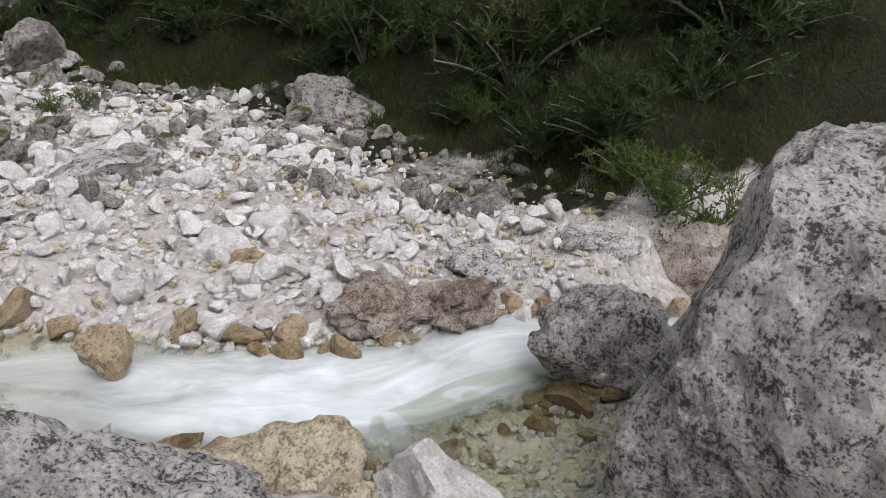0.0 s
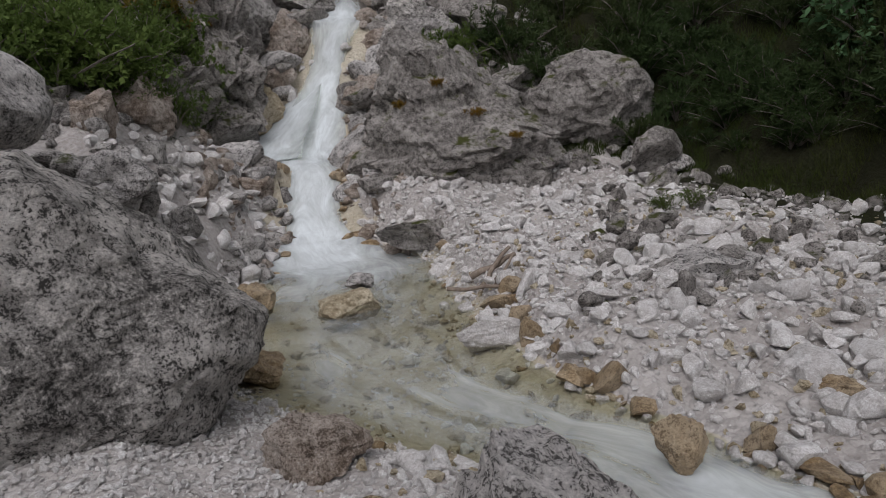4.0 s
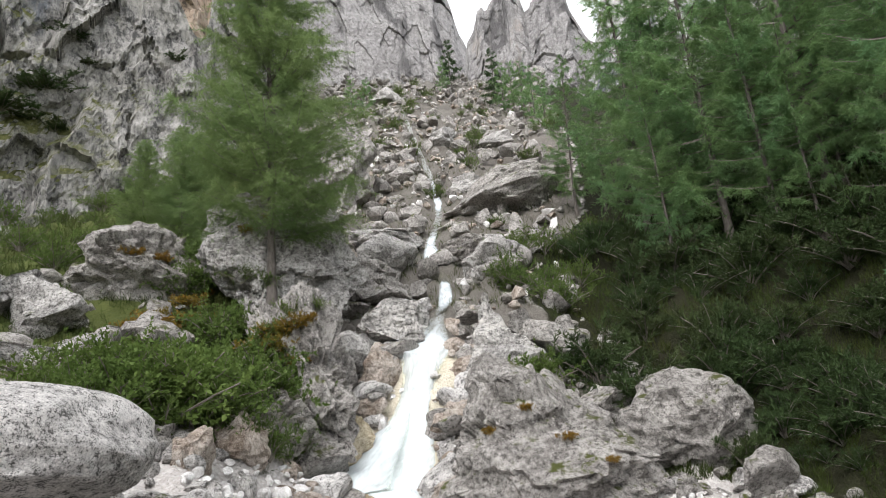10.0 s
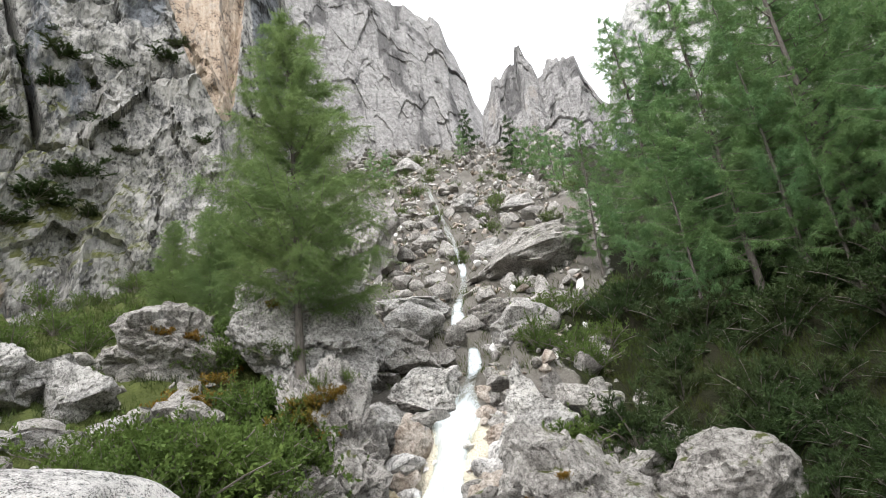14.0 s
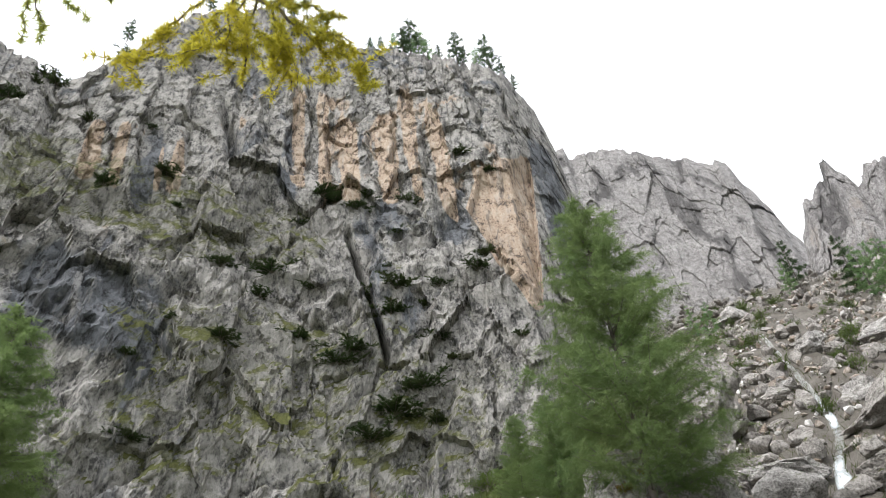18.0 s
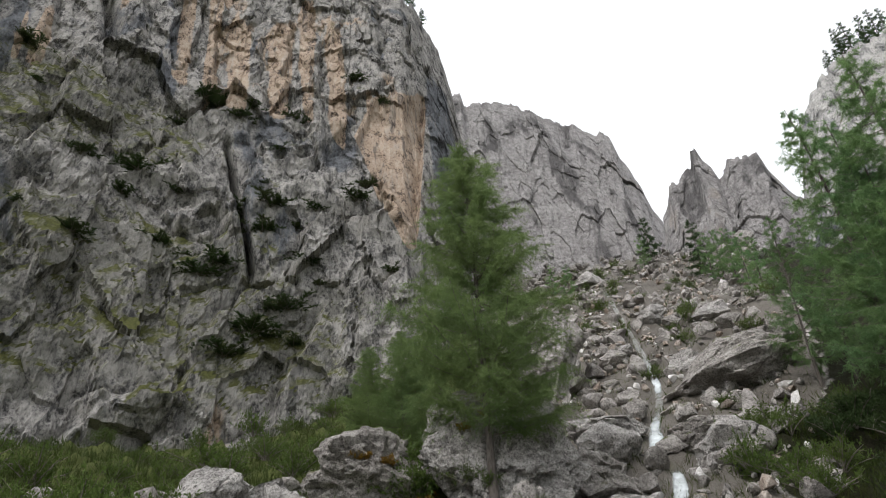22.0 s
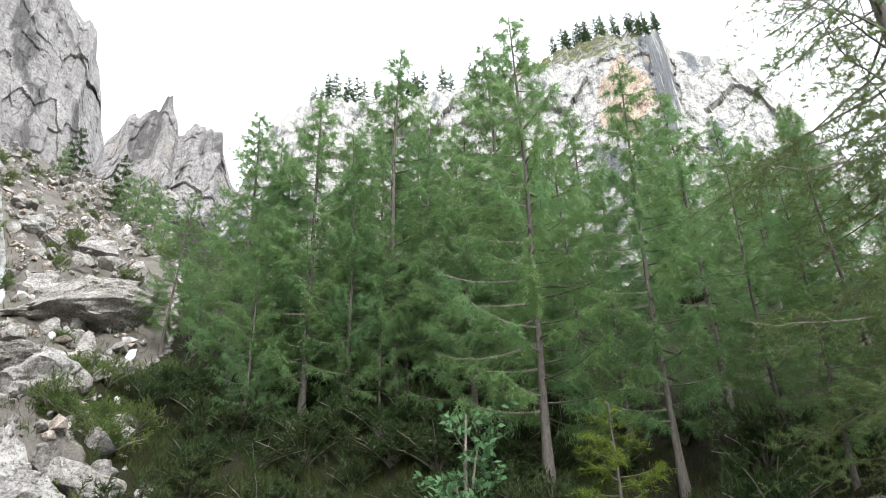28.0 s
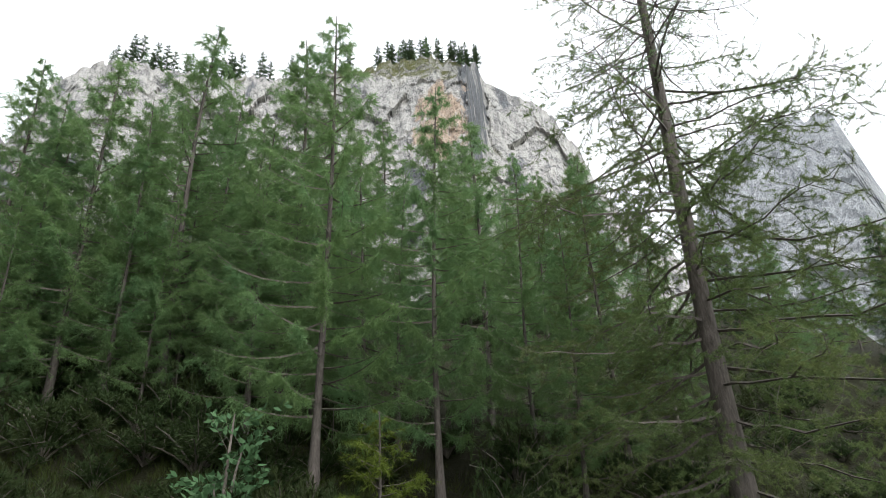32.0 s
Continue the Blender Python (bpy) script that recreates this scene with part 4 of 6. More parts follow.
EDGE = ([-112, -80, -72.2, -69.6, -66.6, -61, -55.4, -49.2, -43.2, -35.4, -29, -24.1, -19.7, -10.5], [22, 25, 28.2, 37, 41.9, 42.2, 43, 46, 44.7, 43.8, 44, 39.8, 34.3, 22])
LEDGE = ([-112, -95, -79, -70, -60], [24, 32, 40.7, 48.2, 56.5])
STRIPES = [(-65.2, 0.8, 4.5), (-62.6, 0.6, 5), (-57.0, 0.7, 5.5), (-58.6, 0.3, 4), (-44.2, 0.9, 7.5), (-41.2, 0.7, 8), (-38.2, 1.1, 6), (-33.5, 1.2, 7), (-30.5, 0.8, 9), (-27.0, 1.0, 8), (-22.5, 0.8, 7)]


def tan_faces(b, e):
    """Broken tan faces: the panel, and upright stripes on the headwall."""
    over = e - np.interp(b, *EDGE)
    k = 1.7 * wedge(b, e)
    for at, half, high in STRIPES:
        k = np.maximum(k, 0.75 * np.exp(-((b - at + 0.12 * over) / half) ** 4) * smooth(-0.5, 0.6, over) * smooth(high + 1, high - 1, over))
    return k


def left_form(b, e, wild):
    """A buttress stands out below a slanting edge, split by one deep crack; the headwall above it breaks into upright pillars."""
    over = e - np.interp(b, *EDGE) - 0.8 * wild
    out = 3.0 * smooth(0.8, -0.5, over)
    crack = np.interp(e, [28, 30.5, 35.1, 39.7], [-34.4, -34.9, -36.6, -38.3])
    out -= 2.6 * np.exp(-((b - crack - 0.4 * wild) / 0.3) ** 2) * smooth(28.5, 31, e) * smooth(41, 38.5, e)
    cleft = np.exp(-((b + 51.5 + 0.5 * (e - 47) - 0.5 * wild) / 0.7) ** 2) * smooth(44, 46, e) * smooth(52, 49, e)
    slab = (e - 0.9 * b) / 10 + 0.55 * wild
    slab = slab - np.floor(slab)
    joints = np.array([-90, -82, -77, -69, -66.3, -63.6, -60.5, -56, -51.5, -47, -45, -42.6, -39.6, -35.5, -32, -28.6, -26, -21, -16, -12, -9])
    side = b + 1.6 * wild + 0.2 * (e - 45)
    k = np.clip(np.searchsorted(joints, side), 1, len(joints) - 1)
    pillar = np.clip((side - joints[k - 1]) / (joints[k] - joints[k - 1]), 0, 1)
    pillar = np.where(pillar < 0.8, 0.35 + 0.65 * pillar / 0.8, (1 - pillar) / 0.2)
    head = smooth(0.2, 1.5, over)
    panel = wedge(b, e)
    out = out - 2.2 * cleft + (1 - head) * 1.5 * np.where(slab < 0.85, slab / 0.85, (1 - slab) / 0.15) + head * (1 - panel) * 0.85 * pillar - 0.6
    out -= 3.2 * smooth(-0.2, 0.7, e - np.interp(b, *LEDGE) - 0.4 * wild) * smooth(-57, -60, b)
    return out - 0.8 * panel, 1 - 0.75 * panel


LEFT_TOP = [(-112, 38.7), (-95, 42), (-85, 43.5), (-82, 45.4), (-81, 48), (-77.2, 50.0), (-73.3, 49.9), (-70.1, 48.8), (-68.5, 50.3), (-66.7, 52), (-61.2, 56.4), (-49, 58.6), (-40.5, 56.3), (-34, 56.5), (-26.1, 55.4), (-20.4, 54.2), (-17.7, 52.9), (-15.4, 49.8), (-14.1, 46.2), (-13.6, 43.6), (-12.4, 37.7), (-10.5, 31.7)]
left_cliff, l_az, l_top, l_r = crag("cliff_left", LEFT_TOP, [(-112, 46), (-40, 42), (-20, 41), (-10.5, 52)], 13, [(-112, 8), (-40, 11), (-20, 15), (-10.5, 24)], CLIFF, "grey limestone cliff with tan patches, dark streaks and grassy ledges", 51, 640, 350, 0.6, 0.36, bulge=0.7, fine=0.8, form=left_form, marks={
    "tan": (0.17, [tan_faces, (-34, 49.5, 13, 4.5, 0, 0.27), (-60, 44.5, 8, 2.6, 0, 0.22), (-77, 33, 8, 8, 0, 0.35), (-38, 20, 5, 3, 0, 0.25), (-52, 24, 7, 5, 0, 0.15)]),
    "blue": (0.36, [(-62, 33.5, 8, 4, 0, 0.5), (-30, 42.5, 6, 2.6, 0.1, 0.5), (-15.6, 41, 1.5, 6, 0.1, 0.8), (-40, 57, 9, 3, 0, 0.2), (-32, 22, 7, 4, 0, 0.2), (-45.5, 47, 1.2, 3, 0, 0.6), (-60, 44.5, 1.2, 3, 0, 0.5), (-21.3, 39.8, 2.5, 6.0, 0.25, -0.9)]),
    "grassy": (0.1, [(-55, 41.5, 14, 3, 0.1, 0.9), (-46, 28, 14, 7, 0, 0.8), (-30, 26, 8, 5, 0, 0.6), (-75, 40, 8, 4, 0, 0.5)])})
tower, t_az, t_top, t_r = crag("rock_tower_far", [(-14.7, 46.2), (-13.2, 46.4), (-12.9, 45.3), (-11.5, 45.6), (-9.7, 45.4), (-7.6, 45.1), (-5.8, 44.2), (-4.2, 43.6), (-2.9, 42.7), (-1.2, 42.3), (0.6, 41.0), (1.2, 41.6), (1.9, 40.9), (2.5, 39.0), (3.0, 38.2), (3.7, 36.2), (4.3, 34.2), (4.8, 33.4), (5.3, 30.0), (6.0, 27.0)], [(-15, 150), (6, 165)], 26, [(-15, 70), (6, 78)], TOWER, "pale grey fissured limestone tower against the sky", 53, 340, 260, 0.8, 0.2, 0.45, bulge=2.6, fine=0.9, tall=5.0)
crag("rock_pinnacle", [(3.5, 28), (4.6, 32), (4.9, 33.6), (5.6, 34.3), (6.2, 35.9), (7.0, 35.7), (7.9, 36.4), (8.6, 36.6), (9.0, 37.9), (9.4, 37.9), (9.8, 36.7), (10.3, 36.3), (10.6, 35.3), (11.3, 35.6), (11.8, 36.2), (13.0, 36.1), (14.4, 36.0), (14.7, 34.6), (15.1, 33.9), (16, 32), (17, 31), (19, 28)], [(3.5, 140), (19, 125)], 18, [(3.5, 62), (19, 50)], TOWER, "jagged brownish limestone pinnacle ridge", 55, 260, 170, 0.85, 0.3, 0.45, bulge=1.3, fine=0.7, tall=4.0, marks={"tan": (0.0, [(8, 33, 3, 3, 0, 0.5)])})
right_cliff, r_az, r_top, r_r = crag("cliff_right", [(15, 27.7), (17, 33.2), (18.5, 37), (20.3, 38.6), (23.3, 39.8), (28.3, 40.1), (35.2, 40.7), (47.3, 42.6), (52.3, 43.5), (58.5, 42.9), (59.2, 41.3), (62.7, 39.8), (65.4, 38.4), (68, 34.8), (69, 32), (71, 28.8), (76, 23.8)], [(15, 105), (50, 102), (57.5, 96), (59.2, 122), (76, 135)], 18, [(15, 40), (76, 40)], FARWALL, "limestone cliff paled with painted haze, with yellow patches, behind the forest", 57, 340, 160, 1.1, 0.2, fine=0.6, marks={"tan": (0.05, [(54.5, 38.5, 3.2, 3.5, 0, 0.75), (64, 37, 2, 2, 0, 0.3)]), "blue": (0.4, [(58, 39, 1.2, 5, 0.1, 0.6)]), "grassy": (0.1, [(50, 43, 8, 1.5, 0, 0.7)])})
crag("peak_far", [(70, 12.3), (74, 22.3), (78, 29.3), (80.5, 32), (82.7, 33), (85, 33.4), (86.6, 33.1), (87.3, 32.2), (88.1, 32.8), (89.3, 32.4), (90, 29.2), (91, 24.6), (94, 19.5), (99, 14), (108, 8)], [(70, 380), (108, 420)], 80, [(70, 20), (108, 0)], PEAK, "mountain peak with blue-grey haze painted into its rock", 59, 140, 90, 5.0, 0.03, 0.3)


# ---- trees ----
def tube(points, radii, sides):
    p, rad = np.asarray(points, float), np.asarray(radii, float)
    t = np.gradient(p, axis=0)
    t /= np.linalg.norm(t, axis=1)[:, None] + 1e-9
    a = np.cross(t, np.where(np.abs(t[:, 2:3]) > 0.9, [[1.0, 0, 0]], [[0, 0, 1.0]]))
    a /= np.linalg.norm(a, axis=1)[:, None] + 1e-9
    b = np.cross(t, a)
    k = np.arange(sides) * 2 * math.pi / sides
    v = p[:, None] + rad[:, None, None] * (a[:, None] * np.cos(k)[None, :, None] + b[:, None] * np.sin(k)[None, :, None])
    i = np.arange(len(p) * sides).reshape(len(p), sides)
    j = np.roll(i, -1, 1)
    f = np.stack([i[:-1], j[:-1], j[1:], i[1:]], -1).reshape(-1, 4)
    return v.reshape(-1, 3), f


def joined(pieces):
    vs, fs, n = [], [], 0
    for v, f in pieces:
        vs.append(v)
        fs.append(f + n)
        n += len(v)
    return np.vstack(vs), np.vstack(fs)


def blades(pos, direction, length, width, rs, bend=0.0):
    """Slim needles or leaves, a triangle each."""
    d = direction / (np.linalg.norm(direction, axis=1)[:, None] + 1e-9)
    s = np.cross(d, rs.normal(size=d.shape))
    s /= np.linalg.norm(s, axis=1)[:, None] + 1e-9
    length, width = np.broadcast_to(length, len(pos))[:, None], np.broadcast_to(width, len(pos))[:, None]
    v = np.stack([pos - s * width / 2, pos + s * width / 2, pos + d * length], 1).reshape(-1, 3)
    return v, np.arange(len(v)).reshape(-1, 3)


def leaves(pos, direction, length, width, rs):
    """Pointed leaves of two triangles, folded along the middle."""
    d = direction / (np.linalg.norm(direction, axis=1)[:, None] + 1e-9)
    s = np.cross(d, rs.normal(size=d.shape))
    s /= np.linalg.norm(s, axis=1)[:, None] + 1e-9
    length, width = np.broadcast_to(length, len(pos))[:, None], np.broadcast_to(width, len(pos))[:, None]
    mid = pos + d * length * 0.45
    v = np.stack([pos, mid - s * width / 2, pos + d * length, mid + s * width / 2], 1).reshape(-1, 3)
    return v, np.arange(len(v)).reshape(-1, 4)


def conifer(name, height, seed, spread, limbs, needles, foliage, label, low=0.18, droop=0.45, hang=0.6, needle=0.11, thick=0.011, bare_top=0.0, sparse=1.0, lean=0.0, power=0.75, limb=1.0):
    rs = np.random.RandomState(seed)
    tree = group_of(name, (0, 0, 0), label, "tree")
    u = np.linspace(0, 1, 12)
    wav = np.c_[0.02 * height * np.sin(u * 3 + seed), 0.02 * height * np.sin(u * 2.3 + 2 * seed), 0 * u] * u[:, None]
    path = wav + np.c_[lean * u * height, 0 * u, u * height - 0.4 * (u == 0)]
    v, f = tube(path, thick * height * (1 - u) ** 0.85 + 0.012 + 0.006 * height * np.exp(-u * 18), 9)
    part("trunk", mesh_of("trunk", v, f, (BARK,), True), tree)
    pieces, pos, way = [], [], []
    for i in range(limbs):
        h = low + (0.985 - low) * (i + rs.rand()) / limbs
        start = np.array([np.interp(h, u, path[:, k]) for k in range(3)])
        ln = spread * (max(0.02, 1 - h) ** power) * rs.uniform(0.55, 1.15) + 0.12
        if h < low + 0.12:
            ln *= 0.75
        a = i * 2.399 + rs.uniform(-0.5, 0.5)
        s = np.linspace(0, 1, 6)
        up = 0.25 - droop * (1 - h) * rs.uniform(0.6, 1.4)
        zz = ln * (up * s + 0.28 * s ** 2.5 * (0.5 + 0.6 * (1 - h)))
        aa = a + rs.uniform(-0.25, 0.25) * s
        pts = start + np.c_[np.cos(aa) * ln * s, np.sin(aa) * ln * s, zz]
        pieces.append(tube(pts, limb * 0.008 * height ** 0.5 * (1 - 0.8 * s) * (0.4 + ln / spread), 3))
        m = int(needles * ln / spread * sparse * rs.uniform(0.7, 1.3))
        leafy = 1.0 if h < 1 - bare_top else 0.2
        # side twigs, hanging or spread, each set with needles
        nt = max(2, m // 8)
        at = rs.uniform(0.12, 1, nt) ** 0.8
        root = np.stack([np.interp(at, s, pts[:, k]) for k in range(3)], 1)
        side = rs.normal(size=(nt, 3)) * [1, 1, 0.25]
        side /= np.linalg.norm(side, axis=1)[:, None]
        hg = hang if leafy == 1 else 0.12
        tw = side * (1 - hg) + np.array([0, 0, -1.0]) * hg * rs.uniform(0.3, 1.2, (nt, 1)) + 0.25 * np.array([math.cos(a), math.sin(a), 0])
        tl = rs.uniform(0.25, 0.85, nt)[:, None] * (0.4 + 0.6 * ln / spread) * min(1.3, spread / 2)
        per = 22
        w = rs.uniform(0, 1, (nt, per, 1))
        keep = rs.rand(nt * per) < leafy
        pos.append((root[:, None] + tw[:, None] * tl[:, None] * w).reshape(-1, 3)[keep])
        way.append((tw[:, None] * 0.7 + rs.normal(size=(nt, per, 3)) * 0.5).reshape(-1, 3)[keep])
        if foliage[1]:
            for k in range(0, nt, foliage[1]):
                pieces.append(tube(np.array([root[k], root[k] + tw[k] * tl[k] * 0.5, root[k] + tw[k] * tl[k]]), [0.006, 0.005, 0.002], 3))
    v, f = joined(pieces)
    part("branchwork", mesh_of("branchwork", v, f, (TWIG,), False), tree)
    pos, way = np.vstack(pos), np.vstack(way)
    v, f = blades(pos, way, rs.uniform(0.7, 1.4, len(pos)) * needle, rs.uniform(0.8, 1.4, len(pos)) * needle * 0.085, rs)
    part("crown", mesh_of("crown", v, f, (foliage[0],), False), tree)
    return tree


def place(tree, at, turn, scale, tilt=0.0):
    return copy_thing(tree, Matrix.Translation(at) @ Matrix.Rotation(radians(turn), 4, "Z") @ Matrix.Rotation(radians(tilt), 4, "X") @ Matrix.Scale(scale, 4))


def set_down(tree, at, turn, scale):
    tree.matrix_basis = Matrix.Translation(at) @ Matrix.Rotation(radians(turn), 4, "Z") @ Matrix.Scale(scale, 4)


L1 = conifer("larch_tree", 10, 101, 2.75, 170, 1050, (SUNLIT, 0), "feathery green larch growing from a boulder", 0.17, 0.3, 0.42, 0.11, 0.008, power=0.62)
set_down(L1, (*polar(-13.6, 15.2)[:2], 5.2), 40, 1.0)
L2 = conifer("larch_tree", 14, 102, 3.0, 95, 560, (LARCH, 0), "tall green larch with drooping branches", 0.12, 0.45, 0.7, 0.16, 0.0065)
set_down(L2, on_land(43.4, 13.6), 10, 0.84)
L3 = conifer("larch_tree", 13, 103, 2.5, 85, 480, (LARCH, 0), "slender green larch on the wooded slope", 0.14, 0.45, 0.6, 0.16, 0.006)
set_down(L3, on_land(53.3, 13.0), 200, 0.74)
L4 = conifer("larch_tree", 12, 104, 2.8, 90, 520, (LARCH, 0), "bushy green larch on the wooded slope", 0.1, 0.4, 0.55, 0.16, 0.0075)
set_down(L4, on_land(23.8, 20.0), 100, 1.0)
S1 = conifer("spruce_tree", 9, 105, 1.7, 80, 380, (SPRUCE, 0), "dark green spruce on the wooded slope", 0.04, 0.5, 0.35, 0.16, 0.008, power=0.85)
set_down(S1, on_land(88.5, 17), 0, 0.62)


def crooked(start, heading, rise, length, n, rs, bend):
    """A wandering line of n points."""
    a = heading + np.cumsum(rs.normal(size=n) * bend)
    z = rise + rs.normal(size=n) * bend
    step = np.c_[np.cos(a), np.sin(a), z] * length / (n - 1)
    step[0] = 0
    return start + np.cumsum(step, axis=0)


def old_larch(height, seed, at):
    """A tall larch, bare above with crooked twigs, and with long green boughs below."""
    rs = np.random.RandomState(seed)
    tree = group_of("larch_tree", at, "old half-bare larch with many crooked dead twigs", "tree")
    u = np.linspace(0, 1, 14)
    path = np.c_[0.12 * np.sin(3 * u), 0.1 * np.sin(4 * u + 1), u * height - 0.4 * (u == 0)]
    v, f = tube(path, 0.135 * (1 - u) ** 0.8 + 0.015 + 0.1 * np.exp(-u * 14), 12)
    part("trunk", mesh_of("trunk", v, f, (BARK,), True), tree)
    wood, heaps = [], ([], [])
    for i in range(150):
        h = 0.05 + 0.93 * (i + rs.rand()) / 150
        start = np.array([np.interp(h, u, path[:, k]) for k in range(3)])
        ln = np.interp(h, [0, 0.2, 0.45, 0.55, 0.75, 1], [2.4, 3.0, 2.9, 2.1, 1.9, 0.4]) * rs.uniform(0.55, 1.15)
        a = i * 2.399 + rs.uniform(-0.5, 0.5)
        pts = crooked(start, a, np.interp(h, [0, 0.45, 0.6, 1], [-0.32, -0.22, -0.02, 0.4]), ln, 8, rs, 0.13)
        pts[:, 2] += 0.1 * ln * np.linspace(0, 1, 8) ** 3
        s = np.linspace(0, 1, 8)
        wood.append(tube(pts, 0.017 * (1 - 0.8 * s) * (0.5 + ln / 2.6), 3))
        bare = h > 0.5 + 0.05 * rs.normal()
        for k in range(int((9 if bare else 13) * ln)):
            q = rs.uniform(0.12, 1)
            root = np.array([np.interp(q, s, pts[:, c]) for c in range(3)])
            way = a + rs.choice([-1, 1]) * rs.uniform(0.3, 1.3)
            line = crooked(root, way, rs.uniform(-0.5, 0.5) if bare else rs.uniform(-0.9, 0.2), rs.uniform(0.25, 0.75), 4, rs, 0.3)
            twigs = [line] + [crooked(line[rs.randint(1, 4)], way + rs.uniform(-1.2, 1.2), rs.uniform(-0.7, 0.7), rs.uniform(0.08, 0.25), 3, rs, 0.3) for _ in range(2)]
            for t in twigs:
                if bare or k % 2:
                    wood.append(tube(t, np.linspace(0.0055, 0.002, len(t)), 3))
                m = 5 if bare else 15
                w = rs.uniform(0, len(t) - 1.001, m)
                j = w.astype(int)
                heaps[0 if bare else 1].append(np.repeat(t[j] + (t[j + 1] - t[j]) * (w - j)[:, None], 5, 0))
    v, f = joined(wood)
    part("branchwork", mesh_of("branchwork", v, f, (BARK,), False), tree)
    for heap, mat, size, label in ((heaps[0], LARCH, 0.035, "sparse grey-green needle tufts"), (heaps[1], OLIVE, 0.05, "olive-green hanging needles")):
        pos = np.vstack(heap)
        v, f = blades(pos, rs.normal(size=pos.shape) + [0, 0, -0.2], rs.uniform(0.7, 1.3, len(pos)) * size, 0.006, rs)
        part("crown", mesh_of("crown", v, f, (mat,), False), tree, label)


old_larch(15, 106, on_land(75.9, 9.6))

# named trees of the slope: bearing, distance, how steeply the eye looks up to the top
rs = np.random.RandomState(5)
SLOPE = [(12.4, 24, 33.3), (14.8, 25, 34.3), (17.8, 22, 38.1), (20.8, 21, 39.6), (27.4, 19, 43.1), (31.2, 20, 43.6), (34.2, 22, 42.6), (37.5, 19, 44.6), (40.5, 18, 43.6), (47.2, 17, 41.3), (50, 16, 40.3), (57.6, 16, 37.8), (61, 14, 36.3), (64.3, 12, 36.8), (68, 13, 34.3), (72, 16, 33.3)]
for i, (a, d, e) in enumerate(SLOPE):
    at = on_land(a, d)
    h = 1.7 + d * math.tan(radians(e)) - at[2]
    src, full = ((L2, 14), (L3, 13), (L4, 12))[i % 3]
    place(src, at, rs.uniform(0, 360), h / full, rs.uniform(-2, 2))
for i in range(46):
    a, d = rs.uniform(17, 96), rs.uniform(17, 40)
    at = on_land(a, d)
    cap = np.interp(a, [10, 20, 32, 50, 66, 96], [32, 37, 40, 40, 35, 25])
    h = min(15, 1.7 + d * math.tan(radians(cap)) - at[2]) * rs.uniform(0.75, 1.0)
    src, full = ((L2, 14), (L3, 13), (L4, 12), (S1, 9))[rs.choice(4, p=[0.3, 0.3, 0.25, 0.15])]
    place(src, at, rs.uniform(0, 360), max(h, 4) / full)
for a, d, s in [(-65.5, 13.5, 0.62), (-69, 13, 0.5), (-72, 14, 0.5), (-20.6, 18.5, 0.42), (-23.5, 19.5, 0.36), (-18.2, 19.5, 0.4)]:
    place(L1, on_land(a, d), rs.uniform(0, 360), s)

# ---- loose stones ----
def turns(n, rs):
    """n random rotation matrices."""
    q = rs.normal(size=(n, 4))
    q /= np.linalg.norm(q, axis=1)[:, None]
    w, x, y, z = q.T
    return np.stack([np.stack([1 - 2 * (y * y + z * z), 2 * (x * y - z * w), 2 * (x * z + y * w)], -1), np.stack([2 * (x * y + z * w), 1 - 2 * (x * x + z * z), 2 * (y * z - x * w)], -1), np.stack([2 * (x * z - y * w), 2 * (y * z + x * w), 1 - 2 * (x * x + y * y)], -1)], 1)


def many_stones(x, y, size, rs, sub=1, sink=0.25):
    """Stones joined into one mesh, each with its own cut shape, lying on the land."""
    kinds = [rock_shape(sub, (1, 0.8, 0.6), s, 9, 0.05, depth=(0.3, 0.75)) for s in range(200, 208)]
    f = kinds[0][1]
    base = np.stack([k[0] for k in kinds])[rs.randint(0, 8, len(x))]
    spin = rs.uniform(0, 2 * math.pi, len(x))
    c, s = np.cos(spin), np.sin(spin)
    v = np.stack([base[:, :, 0] * c[:, None] - base[:, :, 1] * s[:, None], base[:, :, 0] * s[:, None] + base[:, :, 1] * c[:, None], base[:, :, 2]], -1)
    lie = turns(len(x), rs)
    v = np.where(rs.rand(len(x), 1, 1) < 0.5, np.einsum("nij,nkj->nki", lie, v), v)
    v *= (size[:, None] * rs.uniform(0.75, 1.25, (len(x), 3)))[:, None]
    z = land(x, y) + size * (0.5 - sink)
    v += np.stack([x, y, z], -1)[:, None]
    faces = (np.arange(len(x))[:, None, None] * base.shape[1] + f[None]).reshape(-1, 3)
    return v.reshape(-1, 3), faces


def scatter(n, az0, az1, r0, r1, rs, lean=1.0):
    a, r = rs.uniform(az0, az1, n), r0 + (r1 - r0) * rs.rand(n) ** lean
    return r * np.sin(np.radians(a)), r * np.cos(np.radians(a)), a, r


def keep_dry(x, y, rs, wet=0.12):
    d, _, w = course_at(x, y)
    return (d > w * 0.98) | (rs.rand(len(x)) < wet)


